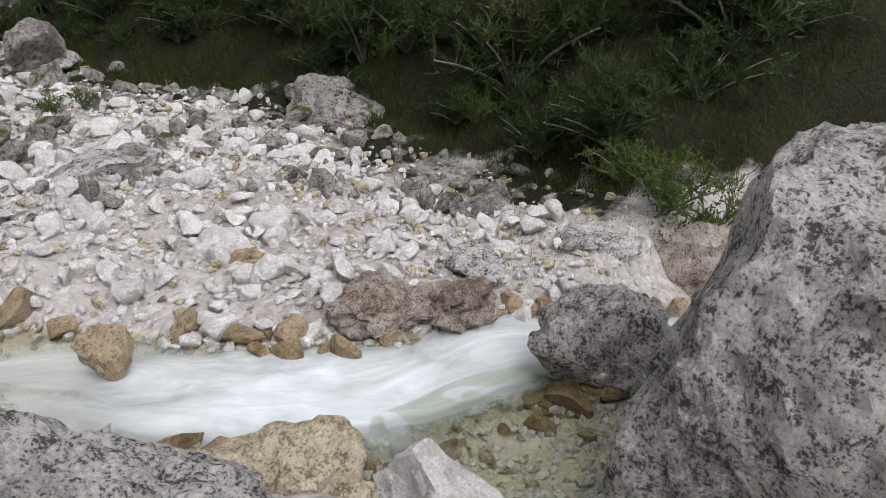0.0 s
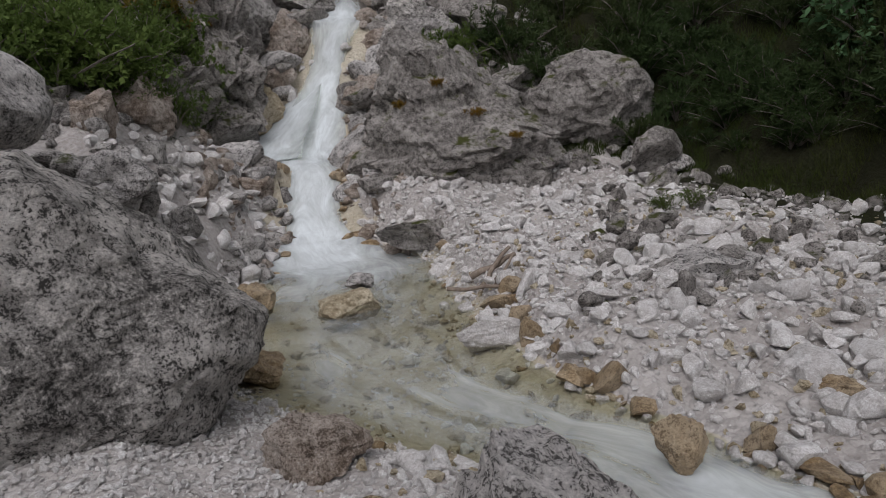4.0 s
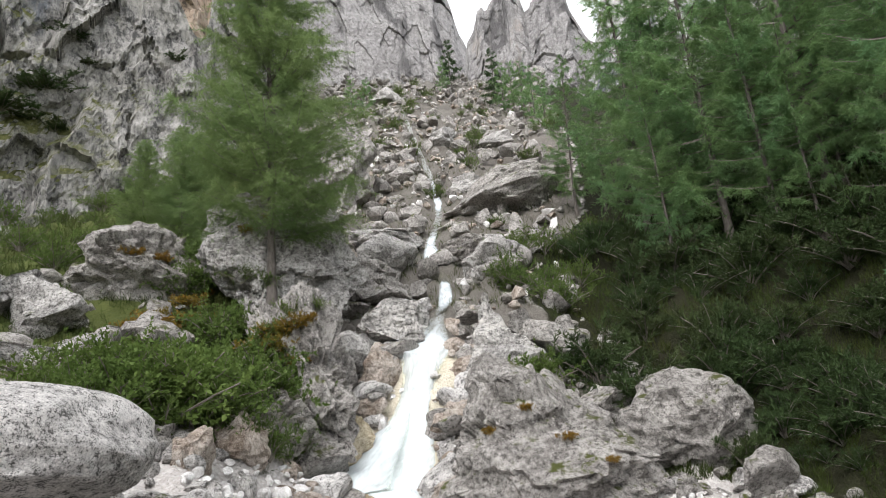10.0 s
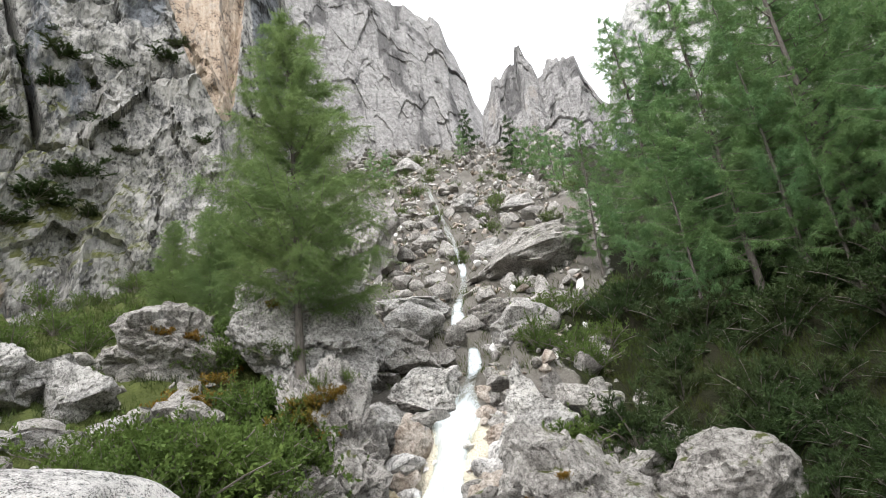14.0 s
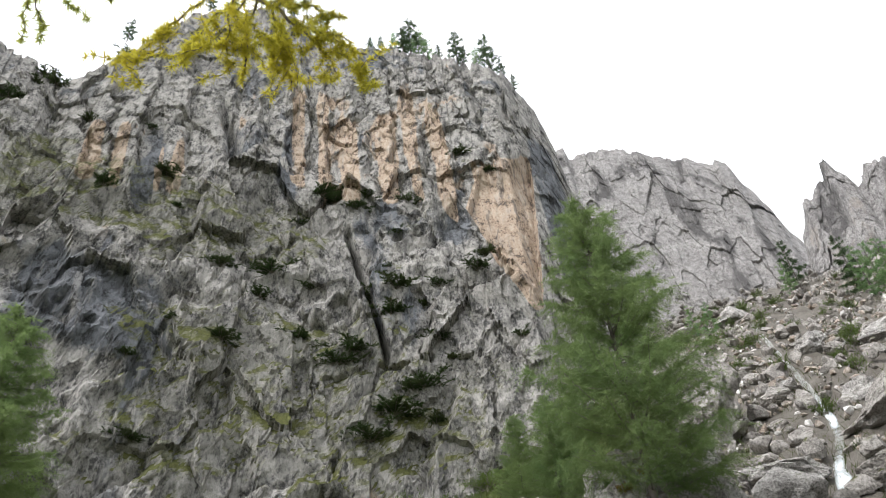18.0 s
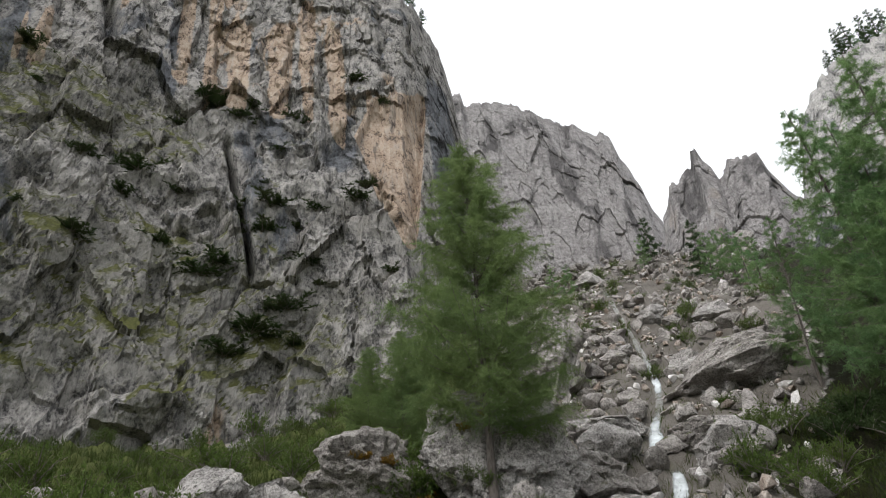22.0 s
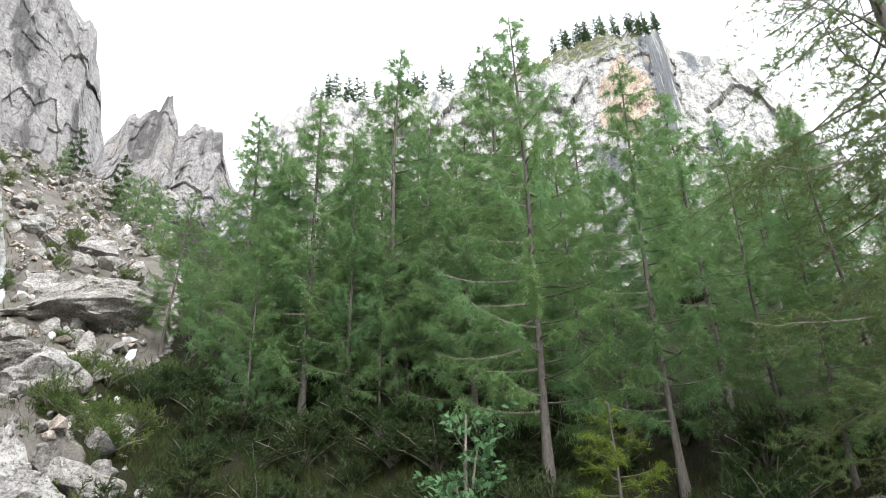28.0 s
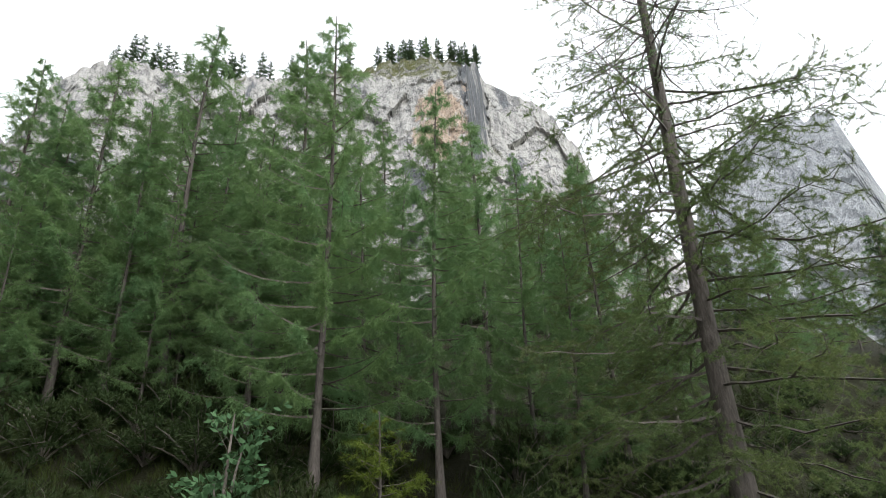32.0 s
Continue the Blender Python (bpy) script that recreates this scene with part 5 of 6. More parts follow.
def stone_field(name, label, n, az, rr, sizes, mat, seed, sub=1, lean=1.0, wet=0.1, below_foot=True, power=2.2):
    rs = np.random.RandomState(seed)
    x, y, a, r = scatter(n, *az, *rr, rs, lean)
    ok = keep_dry(x, y, rs, wet) & (np.hypot(x, y) > 1.2)
    if name == "scree":
        gap, _, w = course_at(x, y)
        ok &= gap > w + 0.25
    if below_foot:
        ok &= r < np.interp(a, BEARING, FOOT_R) - 0.3 - (2.0 * smooth(17, 23, a) * rs.rand(n) ** 0.5 if mat is PALE else 0) + 0.2 * rs.normal(size=n)
    x, y = x[ok], y[ok]
    size = sizes[0] + (sizes[1] - sizes[0]) * rs.rand(len(x)) ** power
    v, f = many_stones(x, y, size, rs, sub)
    return tagged(new(name, mesh_of(name, v, f, (mat,), False)), label, "stones", kind="stuff")


stone_field("gravel", "small pale limestone pebbles on the gravel bank", 17000, (0, 70), (3.0, 13), (0.014, 0.075), PALE, 61, 1, 0.75)
stone_field("gravel", "fine white gravel along the crest of the bank", 7000, (0, 40), (5.5, 12), (0.012, 0.05), PALE, 75, 1, 1.0)
stone_field("gravel", "white pebbles of the beach beside the pool", 9500, (-32, 6), (1.7, 6), (0.011, 0.042), PALE, 62, 1, 0.8)
stone_field("rubble", "pale limestone cobbles strewn over the gravel bank", 2300, (0, 72), (3.0, 13), (0.045, 0.16), PALE, 63, 2, 0.8)
stone_field("rubble", "grey and white stones below the waterfall", 650, (-20, -5), (6, 12.5), (0.05, 0.2), PALE, 64, 2, 0.9, 0.02)
stone_field("rubble", "grey weathered stones beside the cascade", 420, (-34, -5), (6, 12.5), (0.08, 0.34), ASHEN, 73, 2, 0.9, 0.02)
stone_field("rubble", "grey stones at the foot of the wooded slope", 800, (16, 78), (5.5, 14), (0.05, 0.24), MOSSY, 66, 2, 1.0, 0.1)
stone_field("streambed_pebbles", "pale yellowish pebbles on the stream bed", 1700, (-8, 66), (2.4, 9), (0.02, 0.09), YELLOW, 67, 1, 0.9, 1.0)
stone_field("streambed_pebbles", "yellowish pebbles under the clear side pool", 1300, (42, 74), (2.2, 3.7), (0.014, 0.06), PALE, 78, 1, 1.0, 1.0)
stone_field("scree", "broken grey blocks in the steep chute", 3600, (-12, 11.5), (12, 72), (0.10, 0.7), MOSSY, 68, 2, 0.8, 0.02, False, 3.0)
stone_field("scree", "pale broken stones in the steep chute", 500, (-9, 11), (12, 60), (0.06, 0.35), PALE, 69, 1, 0.6, 0.05, False)
stone_field("scree", "brownish broken stones in the steep chute", 1700, (-9, 11), (12, 60), (0.08, 0.4), BROWN, 77, 1, 0.6, 0.05, False)
stone_field("rubble", "wet brown and pale stones beside the waterfall", 420, (-13, 3), (9.6, 14.5), (0.05, 0.24), BROWN, 79, 2, 1.0, 0.0, False)
stone_field("rubble", "pale stones beside the waterfall", 420, (-13, 4), (9.3, 14.5), (0.04, 0.18), PALE, 80, 2, 1.0, 0.0, False)
stone_field("rubble", "grey blocks tumbled over the turf", 220, (-48, -20), (9, 19), (0.12, 0.7), MOSSY, 70, 2, 0.9, 0.1, False)
rs = np.random.RandomState(65)
pick = spline(STREAM, 24)
pick = pick[(np.hypot(pick[:, 0], pick[:, 1]) < 13.5)]
k = rs.randint(0, len(pick), 330)
away = rs.choice([-1, 1], 330) * pick[k, 3] * rs.uniform(0.9, 1.35, 330)
t = np.gradient(pick[:, :2], axis=0)
t /= np.linalg.norm(t, axis=1)[:, None]
v, f = many_stones(pick[k, 0] - t[k, 1] * away, pick[k, 1] + t[k, 0] * away, 0.04 + 0.16 * rs.rand(330) ** 2.5, rs, 2)
tagged(new("rubble", mesh_of("rubble", v, f, (AMBER,), False)), "brown algae-stained stones along the water", "stones", kind="stuff")

# larger stones that can be told apart, on the bank and in the chute
rs = np.random.RandomState(8)
bank = group_of("gravel_bank", (0, 0, 0), "pale loose limestone blocks on the gravel bank", "stones")
shapes = [mesh_of("stone", *rock_shape(2, (1, 0.8, 0.65), 300 + i, 9, 0.05), (PALE,), False) for i in range(8)]
x, y, a, r = scatter(420, 0, 66, 3.4, 11.5, rs, 0.8)
ok = keep_dry(x, y, rs, 0.05) & (r < np.interp(a, BEARING, FOOT_R) - 1.5 * smooth(17, 23, a))
for i in np.nonzero(ok)[0][:280]:
    s = rs.uniform(0.05, 0.12) if rs.rand() < 0.85 else rs.uniform(0.12, 0.22)
    ob = part("stone", shapes[rs.randint(8)], bank)
    ob.matrix_basis = Matrix.Translation((x[i], y[i], land_at(x[i], y[i]) + 0.3 * s)) @ Euler(rs.uniform(-3.1, 3.1, 3) * [0.2, 0.2, 1]).to_matrix().to_4x4() @ Matrix.Diagonal((s, s * rs.uniform(0.8, 1.2), s * rs.uniform(0.8, 1.2), 1))
for i in range(46):
    d = 12.5 + 50 * rs.rand() ** 1.6
    a = rs.uniform(-10, 12)
    s = rs.uniform(0.3, 0.8) * (0.7 + d / 45)
    p = polar(a, d)
    gap, _, w = course_at(np.array([p[0]]), np.array([p[1]]))
    if gap[0] < w[0] + s:
        a += (1 if a > -1 else -1) * math.degrees((w[0] + s) / d)
        p = polar(a, d)
    boulder("boulder", a, d, land_at(*p[:2]) + 0.3 * s, (s * 1.2, s, s * rs.uniform(0.6, 0.95)), 400 + i, MOSSY if i % 3 else ASHEN, "grey limestone block in the steep chute", 4, 10, 0.1, rs.uniform(-15, 15), group="blocks of the chute")
for i in range(9):
    a, d = rs.uniform(10, 42), 0
    d = float(np.interp(a, BEARING, FOOT_R)) + rs.uniform(-1.5, 0.8)
    s = rs.uniform(0.2, 0.4)
    p = polar(a, d)
    boulder("boulder", a, d, land_at(*p[:2]) + 0.3 * s, (s * 1.25, s, s * 0.75), 460 + i, GREY if i % 2 else MOSSY, "grey limestone block at the foot of the slope", 4, 10, 0.1, rs.uniform(-15, 15), group="blocks below the slope")


# ---- bushes and grass ----
def bush(name, seed, size, stems, twigs, per, mat, leaf, label, upward=0.6, spiky=False):
    """Arching stems from one root, with twigs and leaves; size is its half width and height."""
    rs = np.random.RandomState(seed)
    top = group_of(name, (0, 0, 0), label, "bush")
    wood, pos, way = [], [], []
    for i in range(stems):
        a, ln = i * 2.4 + rs.uniform(-0.4, 0.4), rs.uniform(0.5, 1.1)
        out = size[0] * ln * math.sqrt((i + 0.5) / stems)
        hi = size[1] * rs.uniform(0.55, 1.05) * (1.1 - 0.45 * out / size[0])
        s = np.linspace(0, 1, 5)
        pts = np.c_[np.cos(a) * out * s ** 1.2, np.sin(a) * out * s ** 1.2, hi * (1.5 * s - 0.5 * s * s) - 0.05]
        wood.append(tube(pts, 0.018 * (1 - 0.75 * s) * size[1] + 0.003, 4))
        at = rs.uniform(0.25, 1, twigs)
        root = np.stack([np.interp(at, s, pts[:, k]) for k in range(3)], 1)
        d = rs.normal(size=(twigs, 3)) + [0.4 * math.cos(a), 0.4 * math.sin(a), upward]
        d /= np.linalg.norm(d, axis=1)[:, None]
        tl = rs.uniform(0.12, 0.34, (twigs, 1)) * max(size)
        w = rs.uniform(0.15, 1, (twigs, per, 1))
        pos.append((root[:, None] + d[:, None] * tl[:, None] * w).reshape(-1, 3))
        way.append((d[:, None] * 0.8 + rs.normal(size=(twigs, per, 3)) * 0.6 + [0, 0, 0.25 * upward]).reshape(-1, 3))
        for k in range(0, twigs, 3):
            wood.append(tube(np.array([root[k], root[k] + d[k] * tl[k] * 0.9]), [0.005, 0.002], 3))
    v, f = joined(wood)
    part("stemwork", mesh_of("stemwork", v, f, (TWIG,), False), top)
    pos, way = np.vstack(pos), np.vstack(way)
    ln = rs.uniform(0.7, 1.3, len(pos)) * leaf[0]
    v, f = (blades if spiky else leaves)(pos, way, ln, ln * leaf[1], rs)
    part("foliage", mesh_of("foliage", v, f, (mat,), False), top)
    return top


def spread_out(sources, spots, seed, group, scale=(0.8, 1.2)):
    """The first source goes to the first spot, and so on; the rest are copies."""
    rs = np.random.RandomState(seed)
    for i, (a, d, k) in enumerate(spots):
        m = Matrix.Translation(on_land(a, d)) @ Matrix.Rotation(rs.uniform(0, 6.3), 4, "Z") @ Matrix.Diagonal((*(k * rs.uniform(*scale, 2)), k * rs.uniform(*scale), 1))
        src = sources[i % len(sources)]
        if i < len(sources):
            src.matrix_basis = m
            tagged(src, group=group)
        else:
            copy_thing(src, m)


rs = np.random.RandomState(21)
PINES = [bush("dwarf_pine", s, (0.9, 0.8), 13, 15, 26, PINE, (0.085, 0.2), "dark green dwarf pine shrub on the slope", 0.9, True) for s in (501, 502)]
spots = [(rs.uniform(12, 42), 0, rs.uniform(0.8, 1.5)) for _ in range(110)] + [(rs.uniform(40, 98), 0, rs.uniform(0.7, 1.3)) for _ in range(80)]
spots = [(a, float(np.interp(a, BEARING, FOOT_R)) + 0.8 + 11 * rs.rand() ** 1.3, k) for a, _, k in spots]
spots += [(a, float(np.interp(a, BEARING, FOOT_R)) + rs.uniform(0.1, 3.0), rs.uniform(0.45, 0.85)) for a in rs.uniform(17, 66, 46)]
spread_out(PINES, spots, 31, "dwarf pines of the slope")
WILLOWS = [bush("willow_bush", s, (0.9, 0.75), 14, 16, 14, WILLOW, (0.05, 0.42), "leafy green willow bush in the turf", 0.7) for s in (511, 512)]
spots = [(-29, 10.6, 0.9), (-26.5, 10.4, 1.0), (-24, 10.3, 0.9), (-21.5, 10.4, 1.0), (-19, 10.6, 0.9), (-16.5, 11.0, 0.9), (-14, 11.2, 0.8), (-28, 11.4, 1.2), (-25.5, 11.2, 1.2), (-23, 11.3, 1.2), (-20.5, 11.4, 1.2), (-18, 11.6, 1.2), (-15, 12.0, 1.1), (-17, 12.6, 1.1), (-12.5, 12.4, 0.8), (5.8, 14.4, 0.8), (7.5, 14.2, 0.7), (69, 5.5, 0.7), (72.5, 5.4, 0.7), (66, 6.0, 0.5), (23, 8.6, 0.35), (25, 8.9, 0.35), (-18, 17.5, 1.2), (-20.5, 18, 1.2), (-16, 14.6, 1.0), (-14.5, 14.3, 0.9)]
spots += [(rs.uniform(5, 14), rs.uniform(17, 23), rs.uniform(0.7, 1.2)) for _ in range(16)]
spots += [(a, float(np.interp(a, BEARING, FOOT_R)) + rs.uniform(0.0, 4), rs.uniform(0.35, 0.7)) for a in rs.uniform(34, 82, 12)]
spots += [(rs.uniform(-62, -17), rs.uniform(17, 38), rs.uniform(0.7, 1.5)) for _ in range(60)] + [(rs.uniform(-72, -38), rs.uniform(10, 17), rs.uniform(1.0, 1.6)) for _ in range(26)]
spots += [(rs.uniform(-8, 12), rs.uniform(27, 68), rs.uniform(0.6, 1.3)) for _ in range(48)]
spread_out(WILLOWS, spots, 32, "willow bushes")
ROUND = [bush("willow_bush", s, (0.85, 0.72), 24, 22, 18, WILLOW, (0.05, 0.5), "dense rounded green willow bush on the bank", 0.25) for s in (515, 516)]
spread_out(ROUND, [(-28.3, 10.5, 1.1), (-26.2, 10.5, 1.2), (-24.2, 10.5, 1.25), (-22.2, 10.6, 1.3), (-20.2, 10.7, 1.2), (-18.4, 10.9, 1.1), (-25.5, 11.6, 1.2), (-21.5, 11.8, 1.2), (-15.6, 12.0, 1.1), (-14.2, 12.3, 1.2), (-13.0, 12.5, 0.9), (-15.0, 13.2, 1.2), (-20.5, 16.2, 1.2), (-19, 17.2, 1.3), (-26, 17.5, 1.2), (6.3, 13.9, 0.9), (7.8, 14.2, 0.7), (-17.5, 14.2, 0.9)], 37, "willow bushes")
MOSSES = [bush("moss_cushion", 521, (0.5, 0.22), 12, 14, 14, RUST, (0.05, 0.4), "rust and yellow-green moss cushion on rock", 0.8)]
bpy.context.view_layer.update()

TREES = {}


def on_face(ob, a, e):
    """Where a line of sight from the path meets a rock."""
    w = Vector((math.sin(radians(a)) * math.cos(radians(e)), math.cos(radians(a)) * math.cos(radians(e)), math.sin(radians(e))))
    if ob.name not in TREES:
        TREES[ob.name] = BVHTree.FromPolygons([ob.matrix_world @ v.co for v in ob.data.vertices], [p.vertices[:] for p in ob.data.polygons])
    return TREES[ob.name].ray_cast(Vector((0, 0, 1.7)), w)[0]


k = 0
for ob, places in ((b_steep, ((-12.5, 11.5, 0.9), (-11, 12.3, 0.8), (-13.5, 10, 0.9), (-12, 9, 0.7))), (b_tall, ((-15.5, 19.5, 0.7), (-14, 20.5, 0.6))), (b_cave, ((-24, 17.6, 0.8), (-22, 17.2, 0.8))), (b_slab, ((3, 2.5, 0.45), (6, 4.0, 0.4), (9, 1.5, 0.45), (12, -0.5, 0.4))), (ground, ((-22.5, 12.6, 1.2), (-20.5, 12.2, 1.2), (-18.5, 12.4, 1.0), (-24, 12, 1.0), (-21.5, 14.2, 1.3), (-20, 13.7, 1.2), (-19, 14.4, 1.0))), (b_steep, ((-13.8, 11.2, 1.1), (-14.4, 10.2, 1.1), (-12.9, 10.4, 1.0), (-12.4, 11.6, 0.9)))):
    for a, e, s in places:
        p = on_face(ob, a, e)
        if p is not None:
            m = Matrix.Translation(p) @ Matrix.Rotation(k * 1.3, 4, "Z") @ Matrix.Scale(s, 4)
            if k:
                copy_thing(MOSSES[0], m)
            else:
                MOSSES[0].matrix_basis = m
            k += 1
for ob, places in ((b_steep, ((-14.5, 9, 0.6), (-13.5, 11, 0.6), (-12, 12.5, 0.5), (-14, 7.5, 0.6), (-12.5, 7, 0.4), (-10, 13, 0.4))), (b_tall, ((-16, 15.5, 0.6), (-14, 15, 0.6), (-12, 22, 0.4)))):
    for a, e, s in places:
        p = on_face(ob, a, e)
        if p is not None:
            copy_thing(WILLOWS[k % 2], Matrix.Translation(p) @ Matrix.Rotation(k * 1.3, 4, "Z") @ Matrix.Scale(s, 4))
            k += 1


def grass(name, label, n, az, extra, blade, mat, seed, floor=0, before=0.3):
    rs = np.random.RandomState(seed)
    x, y, a, r = scatter(n, *az, 0, 1, rs)
    r = np.maximum(np.interp(a, BEARING, FOOT_R) - before, floor) + extra * rs.rand(n) ** 1.4
    clump = fbm(np.c_[a * 0.5, r * 1.2, 0 * r], 2) > -0.25
    a, r = a[clump], r[clump]
    x, y = r * np.sin(np.radians(a)), r * np.cos(np.radians(a))
    k = r / 12
    pos = np.c_[x, y, land(x, y) - 0.02]
    way = rs.normal(size=(len(x), 3)) * 0.45 + [0, 0, 1]
    v, f = blades(pos, way, rs.uniform(0.5, 1.3, len(x)) * blade * np.clip(k, 0.8, 2), 0.013 * np.clip(k, 0.7, 2.5), rs)
    return tagged(new(name, mesh_of(name, v, f, (mat,), False)), label, "grass", kind="stuff")


grass("grass", "long green grass under the larches", 60000, (9, 48), 11, 0.22, GRASS, 71)
grass("grass", "green grass at the foot of the wood", 26000, (46, 96), 8, 0.2, GRASS, 74)
grass("grass", "short mossy tufts among the stones below the wood", 16000, (24, 68), 4.2, 0.06, GRASS, 76, 0, 3.2)
grass("grass", "sparse grass on the rock steps of the chute", 14000, (-12, 12), 48, 0.16, GRASS, 81, 17)
grass("grass", "green alpine grass below the cliff", 80000, (-72, -14), 26, 0.22, GRASS, 72, 9)

# two young trees in front of the wood
beam = bush("whitebeam_sapling", 531, (0.55, 2.9), 7, 16, 13, BLUEISH, (0.15, 0.45), "young broadleaf tree with blue-green leaves", 0.3)
beam.matrix_basis = Matrix.Translation(on_land(36.8, 12.6))
lime = conifer("young_spruce", 2.5, 107, 0.95, 34, 240, (LIME, 0), "small yellow-green young spruce before the wood", 0.05, 0.35, 0.25, 0.09, 0.01)
set_down(lime, on_land(48.6, 11.2), 0, 1.0)
lime.name = "young_spruce"

# ---- distant trees and shrubs on the rock ----
FAR = [conifer("conifer", 6, 110 + i, 1.3 + 0.3 * i, 34, 120, ((SPRUCE, LARCH)[i], 0), "small conifer growing on the rock", 0.08, 0.4, 0.4, 0.28, 0.01) for i in range(2)]
rs = np.random.RandomState(33)
first = [True, True]


def far_tree(kind, at, scale):
    m = Matrix.Translation(at) @ Matrix.Rotation(rs.uniform(0, 6), 4, "Z") @ Matrix.Scale(scale, 4)
    if first[kind]:
        first[kind] = False
        FAR[kind].matrix_basis = m
    else:
        copy_thing(FAR[kind], m @ Matrix.Scale(1 / FAR[kind].scale[0], 4))


def crest(azs, top, rr, a, back=1.0):
    return polar(a, float(np.interp(a, azs, rr)) + back, float(np.interp(a, azs, top)) - 0.35)


for a, s in [(-41.3, 0.35), (-36, 0.3), (-34.5, 0.3), (-32.6, 0.4), (-31.4, 0.6), (-30.3, 0.8), (-29.2, 0.6), (-28.0, 0.45), (-26.5, 0.3), (-24, 0.7), (-23.2, 0.3), (-19.9, 0.75), (-21.4, 0.35), (-18.4, 0.35), (-17.2, 0.3), (-47, 0.4), (-55, 0.4), (-58, 0.4), (-66, 0.4)]:
    far_tree(int(rs.rand() < 0.3), crest(l_az, l_top, l_r, a, 0.2), 1.8 * s)
for a in list(rs.uniform(22, 46, 30)) + list(rs.uniform(46, 59, 34)) + [24, 24.8, 26.2, 27, 33, 34, 36, 43, 45, 48, 49.5, 51, 52, 53.2, 54.5, 56, 57]:
    far_tree(int(rs.rand() < 0.35), crest(r_az, r_top, r_r, a, 0.6), rs.uniform(0.5, 1.2) if a not in (24, 24.8, 26.2, 27, 33, 34, 36) else 1.4)
for a, d, s in [(3.0, 62, 1.2), (2.2, 60, 0.8), (6.8, 50, 1.2), (7.6, 49, 1.0), (8.4, 48, 1.1), (9.3, 46, 0.9), (-6.3, 52, 0.7), (-4.9, 50, 0.8), (10.2, 44, 1.0), (11, 40, 1.0)]:
    far_tree(int(s < 1.15), on_land(a, d), 0.75 * s)

scrub = bush("scrub_pine", 541, (1.2, 0.75), 14, 16, 30, PINE, (0.11, 0.24), "dark dwarf pine clinging to a cliff ledge", 0.8, True)


spots = [(-36, 36, 1.4), (-34, 35, 1.2), (-33.5, 37, 1.3), (-39, 31, 1.2), (-38, 32, 1.3), (-43, 33, 1.0), (-29, 37, 1.0), (-25, 38, 1.2), (-24, 39, 1.0), (-40, 44, 1.3), (-41.5, 44.5, 1.2), (-37.5, 43.5, 1.0), (-34, 27, 1.5), (-36, 25, 1.4), (-31, 29, 1.2), (-46, 38, 1.2), (-51, 38, 1.1), (-58, 44, 1.0)]
spots += [(rs.uniform(-70, -16), rs.uniform(22, 48), rs.uniform(0.4, 1.0)) for _ in range(28)] + [(a, e, rs.uniform(0.7, 1.3)) for a, e in zip(np.linspace(-95, -60, 44), np.interp(np.linspace(-95, -60, 44), *LEDGE) + rs.uniform(-0.2, 0.9, 44))]
done = False
for a, e, s in spots:
    p = on_face(left_cliff, a, e)
    if p is None:
        continue
    m = Matrix.Translation(p) @ Matrix.Rotation(rs.uniform(0, 6), 4, "Z") @ Matrix.Diagonal((s * rs.uniform(0.8, 1.2), s * rs.uniform(0.8, 1.2), s * rs.uniform(0.6, 0.95), 1))
    if done:
        copy_thing(scrub, m)
    else:
        scrub.matrix_basis, done = m, True

# ---- the larch bough overhead, on a tree beside the path ----
def aim(az, el, d):
    c = math.cos(radians(el))
    return np.array([d * c * math.sin(radians(az)), d * c * math.cos(radians(az)), 1.7 + d * math.sin(radians(el))])


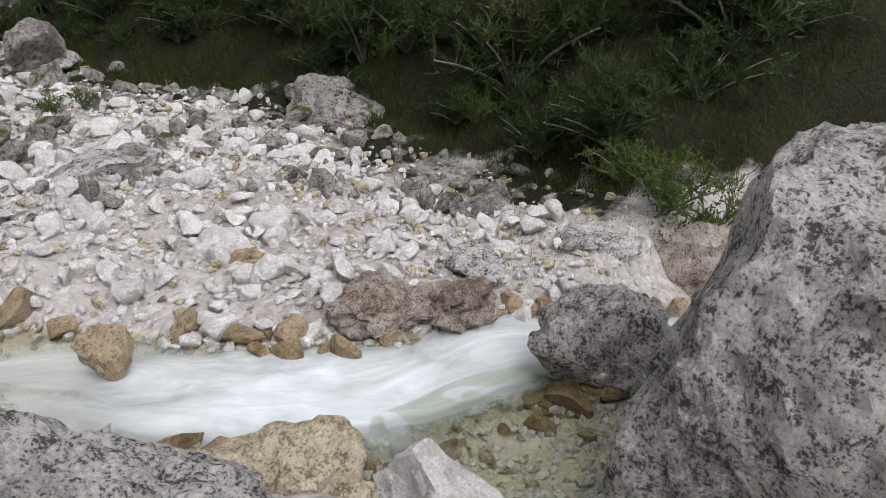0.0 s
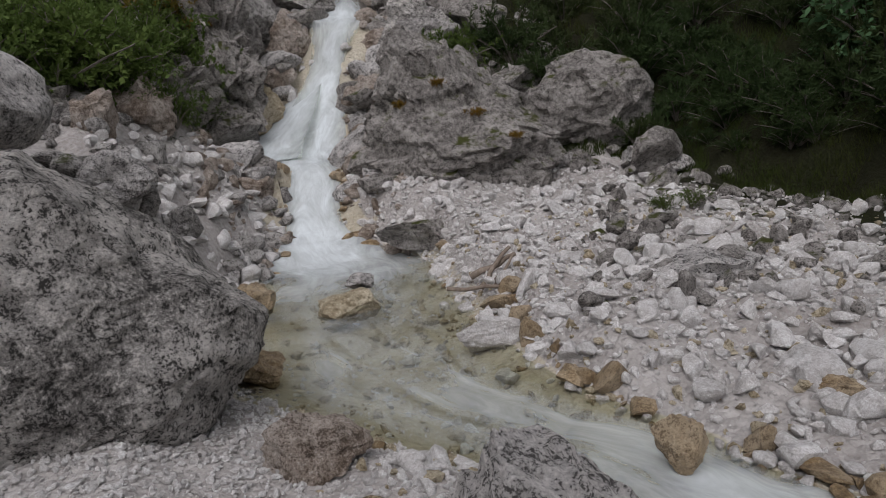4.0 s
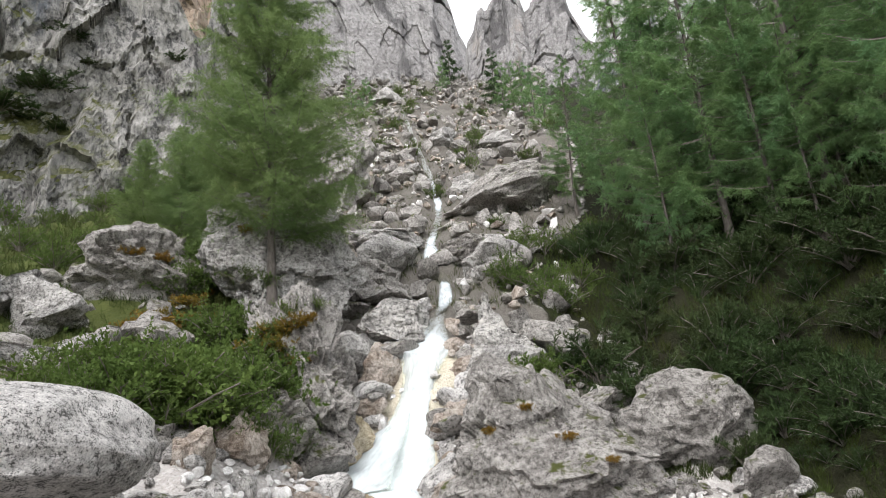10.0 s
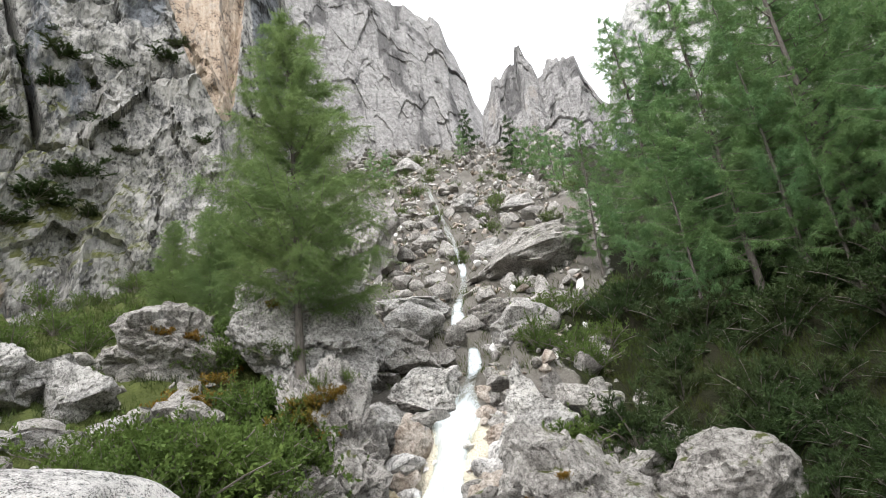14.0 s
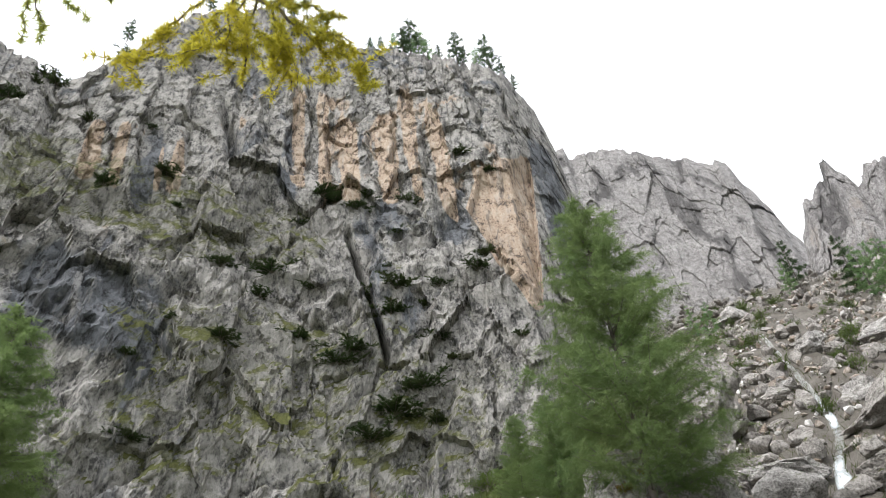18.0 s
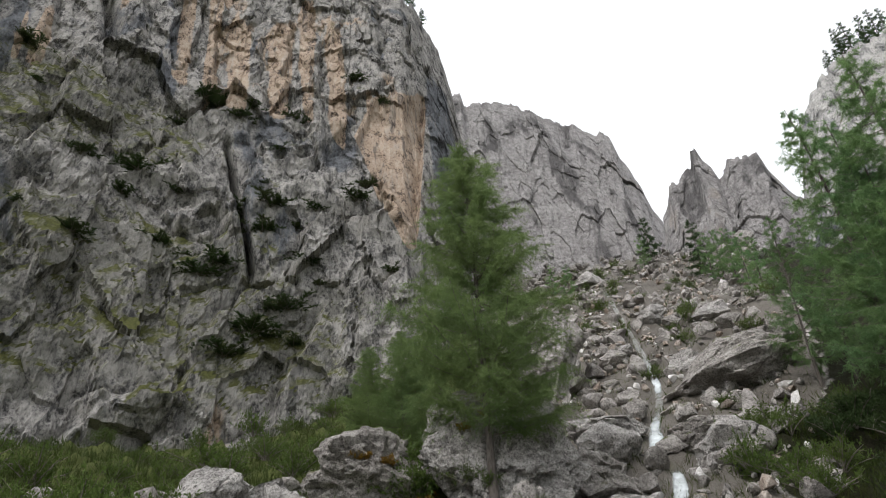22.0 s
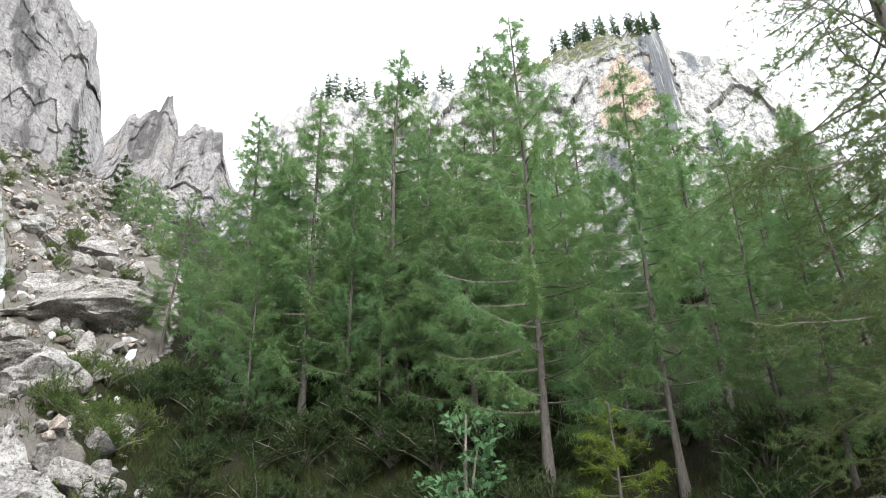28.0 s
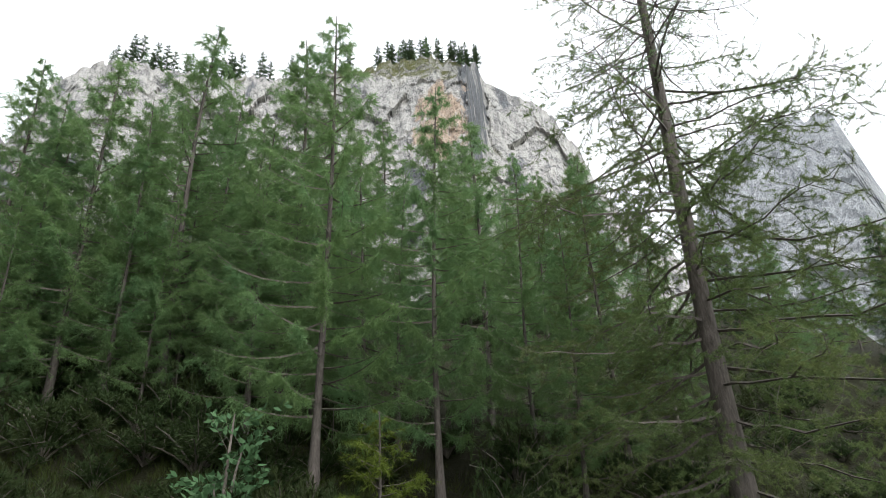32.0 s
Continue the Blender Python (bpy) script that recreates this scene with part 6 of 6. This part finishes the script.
def bough_tree():
    rs = np.random.RandomState(91)
    tree = group_of("larch_tree", (0, 0, 0), "larch with a yellowing bough hanging over the path", "tree")
    foot = np.array(on_land(-128, 3.4))
    u = np.linspace(0, 1, 8)
    v, f = tube(foot + np.c_[0.1 * np.sin(3 * u), 0 * u, 8 * u - 0.3], 0.14 * (1 - 0.75 * u), 10)
    part("trunk", mesh_of("trunk", v, f, (BARK,), True), tree)
    wood, gold, pale = [], [], []
    root = foot + np.array([0, 0, 4.6])

    def twig(line, rad, heap, n):
        """A twig through some points, with a rosette of needles every centimetre or two."""
        p = np.array(line)
        s = np.linspace(0, 1, len(p))
        w = np.linspace(0, 1, 4 * len(p))
        pts = np.stack([np.interp(w, s, p[:, i]) for i in range(3)], 1)
        pts[1:-1] += rs.normal(size=(len(w) - 2, 3)) * 0.006
        wood.append(tube(pts, rad * (1 - 0.6 * w), 5))
        ln = np.linalg.norm(np.diff(pts, axis=0), axis=1).sum()
        k = max(3, int(ln / 0.016))
        t = (np.arange(k) + rs.rand(k) * 0.6) / k
        c = np.stack([np.interp(t, w, pts[:, i]) for i in range(3)], 1)
        tip = (pts[-1] - pts[0]) / np.linalg.norm(pts[-1] - pts[0])
        heap.append((np.repeat(c, n, 0), rs.normal(size=(k * n, 3)) + tip * 0.5))
        return pts

    stem = twig([root, aim(-76, 64, 2.8), aim(-63.2, 58.6, 2.5), aim(-57, 58, 2.48), aim(-52.2, 57.6, 2.45), aim(-45.4, 56.6, 2.45), aim(-40, 55.6, 2.5), aim(-35.7, 54.6, 2.5)], 0.009, gold, 3)
    arms = [((-54, 58), (-58, 54.5), (-62.1, 50.8)), ((-53, 57.8), (-52.5, 55), (-52.1, 52.4)), ((-50, 57.4), (-50.4, 55), (-49.9, 52.2)), ((-48, 57.2), (-46, 54.5), (-44.6, 51.7)), ((-53, 58), (-47, 60), (-40.8, 60.8)), ((-47, 57), (-44, 58.5), (-41.5, 59.6)),
            ((-45, 56.5), (-41.5, 55), (-39, 52.9)), ((-56, 58), (-52, 59.3), (-48, 60.2)), ((-51, 57.5), (-54.5, 55.5), (-56.5, 52.8)), ((-46, 56.6), (-47, 54.8), (-47, 53.4)), ((-49, 57.2), (-44, 57.4), (-38, 57)), ((-42, 56), (-38.5, 55.6), (-36, 53.4))]
    for k, arm in enumerate(arms):
        d = 2.42 + 0.03 * (k % 5)
        pts = twig([aim(a, e, d) for a, e in arm], 0.0035, gold, 26)
        for _ in range(5):
            p = pts[rs.randint(3, len(pts))]
            twig([p, p + rs.normal(size=3) * [0.035, 0.035, 0.02] + [0, 0, -0.03], p + rs.normal(size=3) * [0.06, 0.06, 0.03] + [0, 0, -0.07]], 0.002, gold, 22)
    sprays = [[root, aim(-96, 58, 2.8), aim(-85, 56, 2.6), aim(-76, 57.5, 2.5), aim(-68, 59, 2.5)], [root, aim(-100, 54, 2.8), aim(-90, 53, 2.6), aim(-84.5, 54, 2.5)]]
    sprays += [[aim(a, e, 2.5) for a, e in row] for row in (((-79.8, 56.5), (-79.5, 53.2), (-81.2, 50.4), (-84.1, 48.3)), ((-84.9, 54), (-85, 51), (-86, 48.5)), ((-79.6, 53.5), (-78.7, 51.6), (-79.2, 50)), ((-72.7, 57.5), (-73.5, 54.8), (-75.1, 50.4)), ((-74, 54.5), (-72.4, 52), (-71.3, 49.1)),
                                                       ((-73, 56), (-71.2, 54.6), (-69.5, 52.8), (-66.4, 52.2)), ((-72, 52.5), (-70.6, 51), (-69.7, 49.5)), ((-67.6, 58.5), (-66.5, 56), (-65.5, 53.9)), ((-62.8, 58), (-64.5, 55.8), (-66.2, 54.6)), ((-75, 54), (-77, 52.5), (-77.6, 51)), ((-82, 52), (-82.6, 50.6), (-81.5, 48.6)))]
    for k, row in enumerate(sprays):
        twig(row, 0.0045 if k < 2 else 0.0022, pale, 4 if k < 2 else 30)
    v, f = joined(wood)
    part("branchwork", mesh_of("branchwork", v, f, (TWIG,), False), tree)
    for heap, mat, label in ((gold, GOLD, "yellow needle tufts"), (pale, LEMON, "sparse yellow-green needle tufts")):
        pos, way = np.vstack([h[0] for h in heap]), np.vstack([h[1] for h in heap])
        v, f = blades(pos, way, rs.uniform(0.02, 0.034, len(pos)), 0.003, rs)
        part("needles", mesh_of("needles", v, f, (mat,), False), tree, label)


bough_tree()

# ---- driftwood on the gravel bank ----
drift = group_of("driftwood", (0, 0, 0), "weathered broken branches stranded on the gravel", "wood")
base = np.array(on_land(9.6, 6.6))
for a, b, rad in (((-0.45, 0.0, 0.05), (0.4, -0.1, 0.06), 0.022), ((-0.1, 0.1, 0.02), (0.2, 0.25, 0.36), 0.03), ((0.0, 0.0, 0.05), (0.22, 0.15, 0.30), 0.02), ((-0.15, 0.3, 0.1), (0.25, 0.2, 0.3), 0.035)):
    s = np.linspace(0, 1, 6)[:, None]
    pts = base + np.array(a) + (np.array(b) - np.array(a)) * s + np.random.RandomState(int(rad * 1000)).normal(size=(6, 3)) * 0.012
    v, f = tube(pts, rad * (1 - 0.4 * s[:, 0]), 7)
    part("branch", mesh_of("branch", v, f, (WOOD,), True), drift)
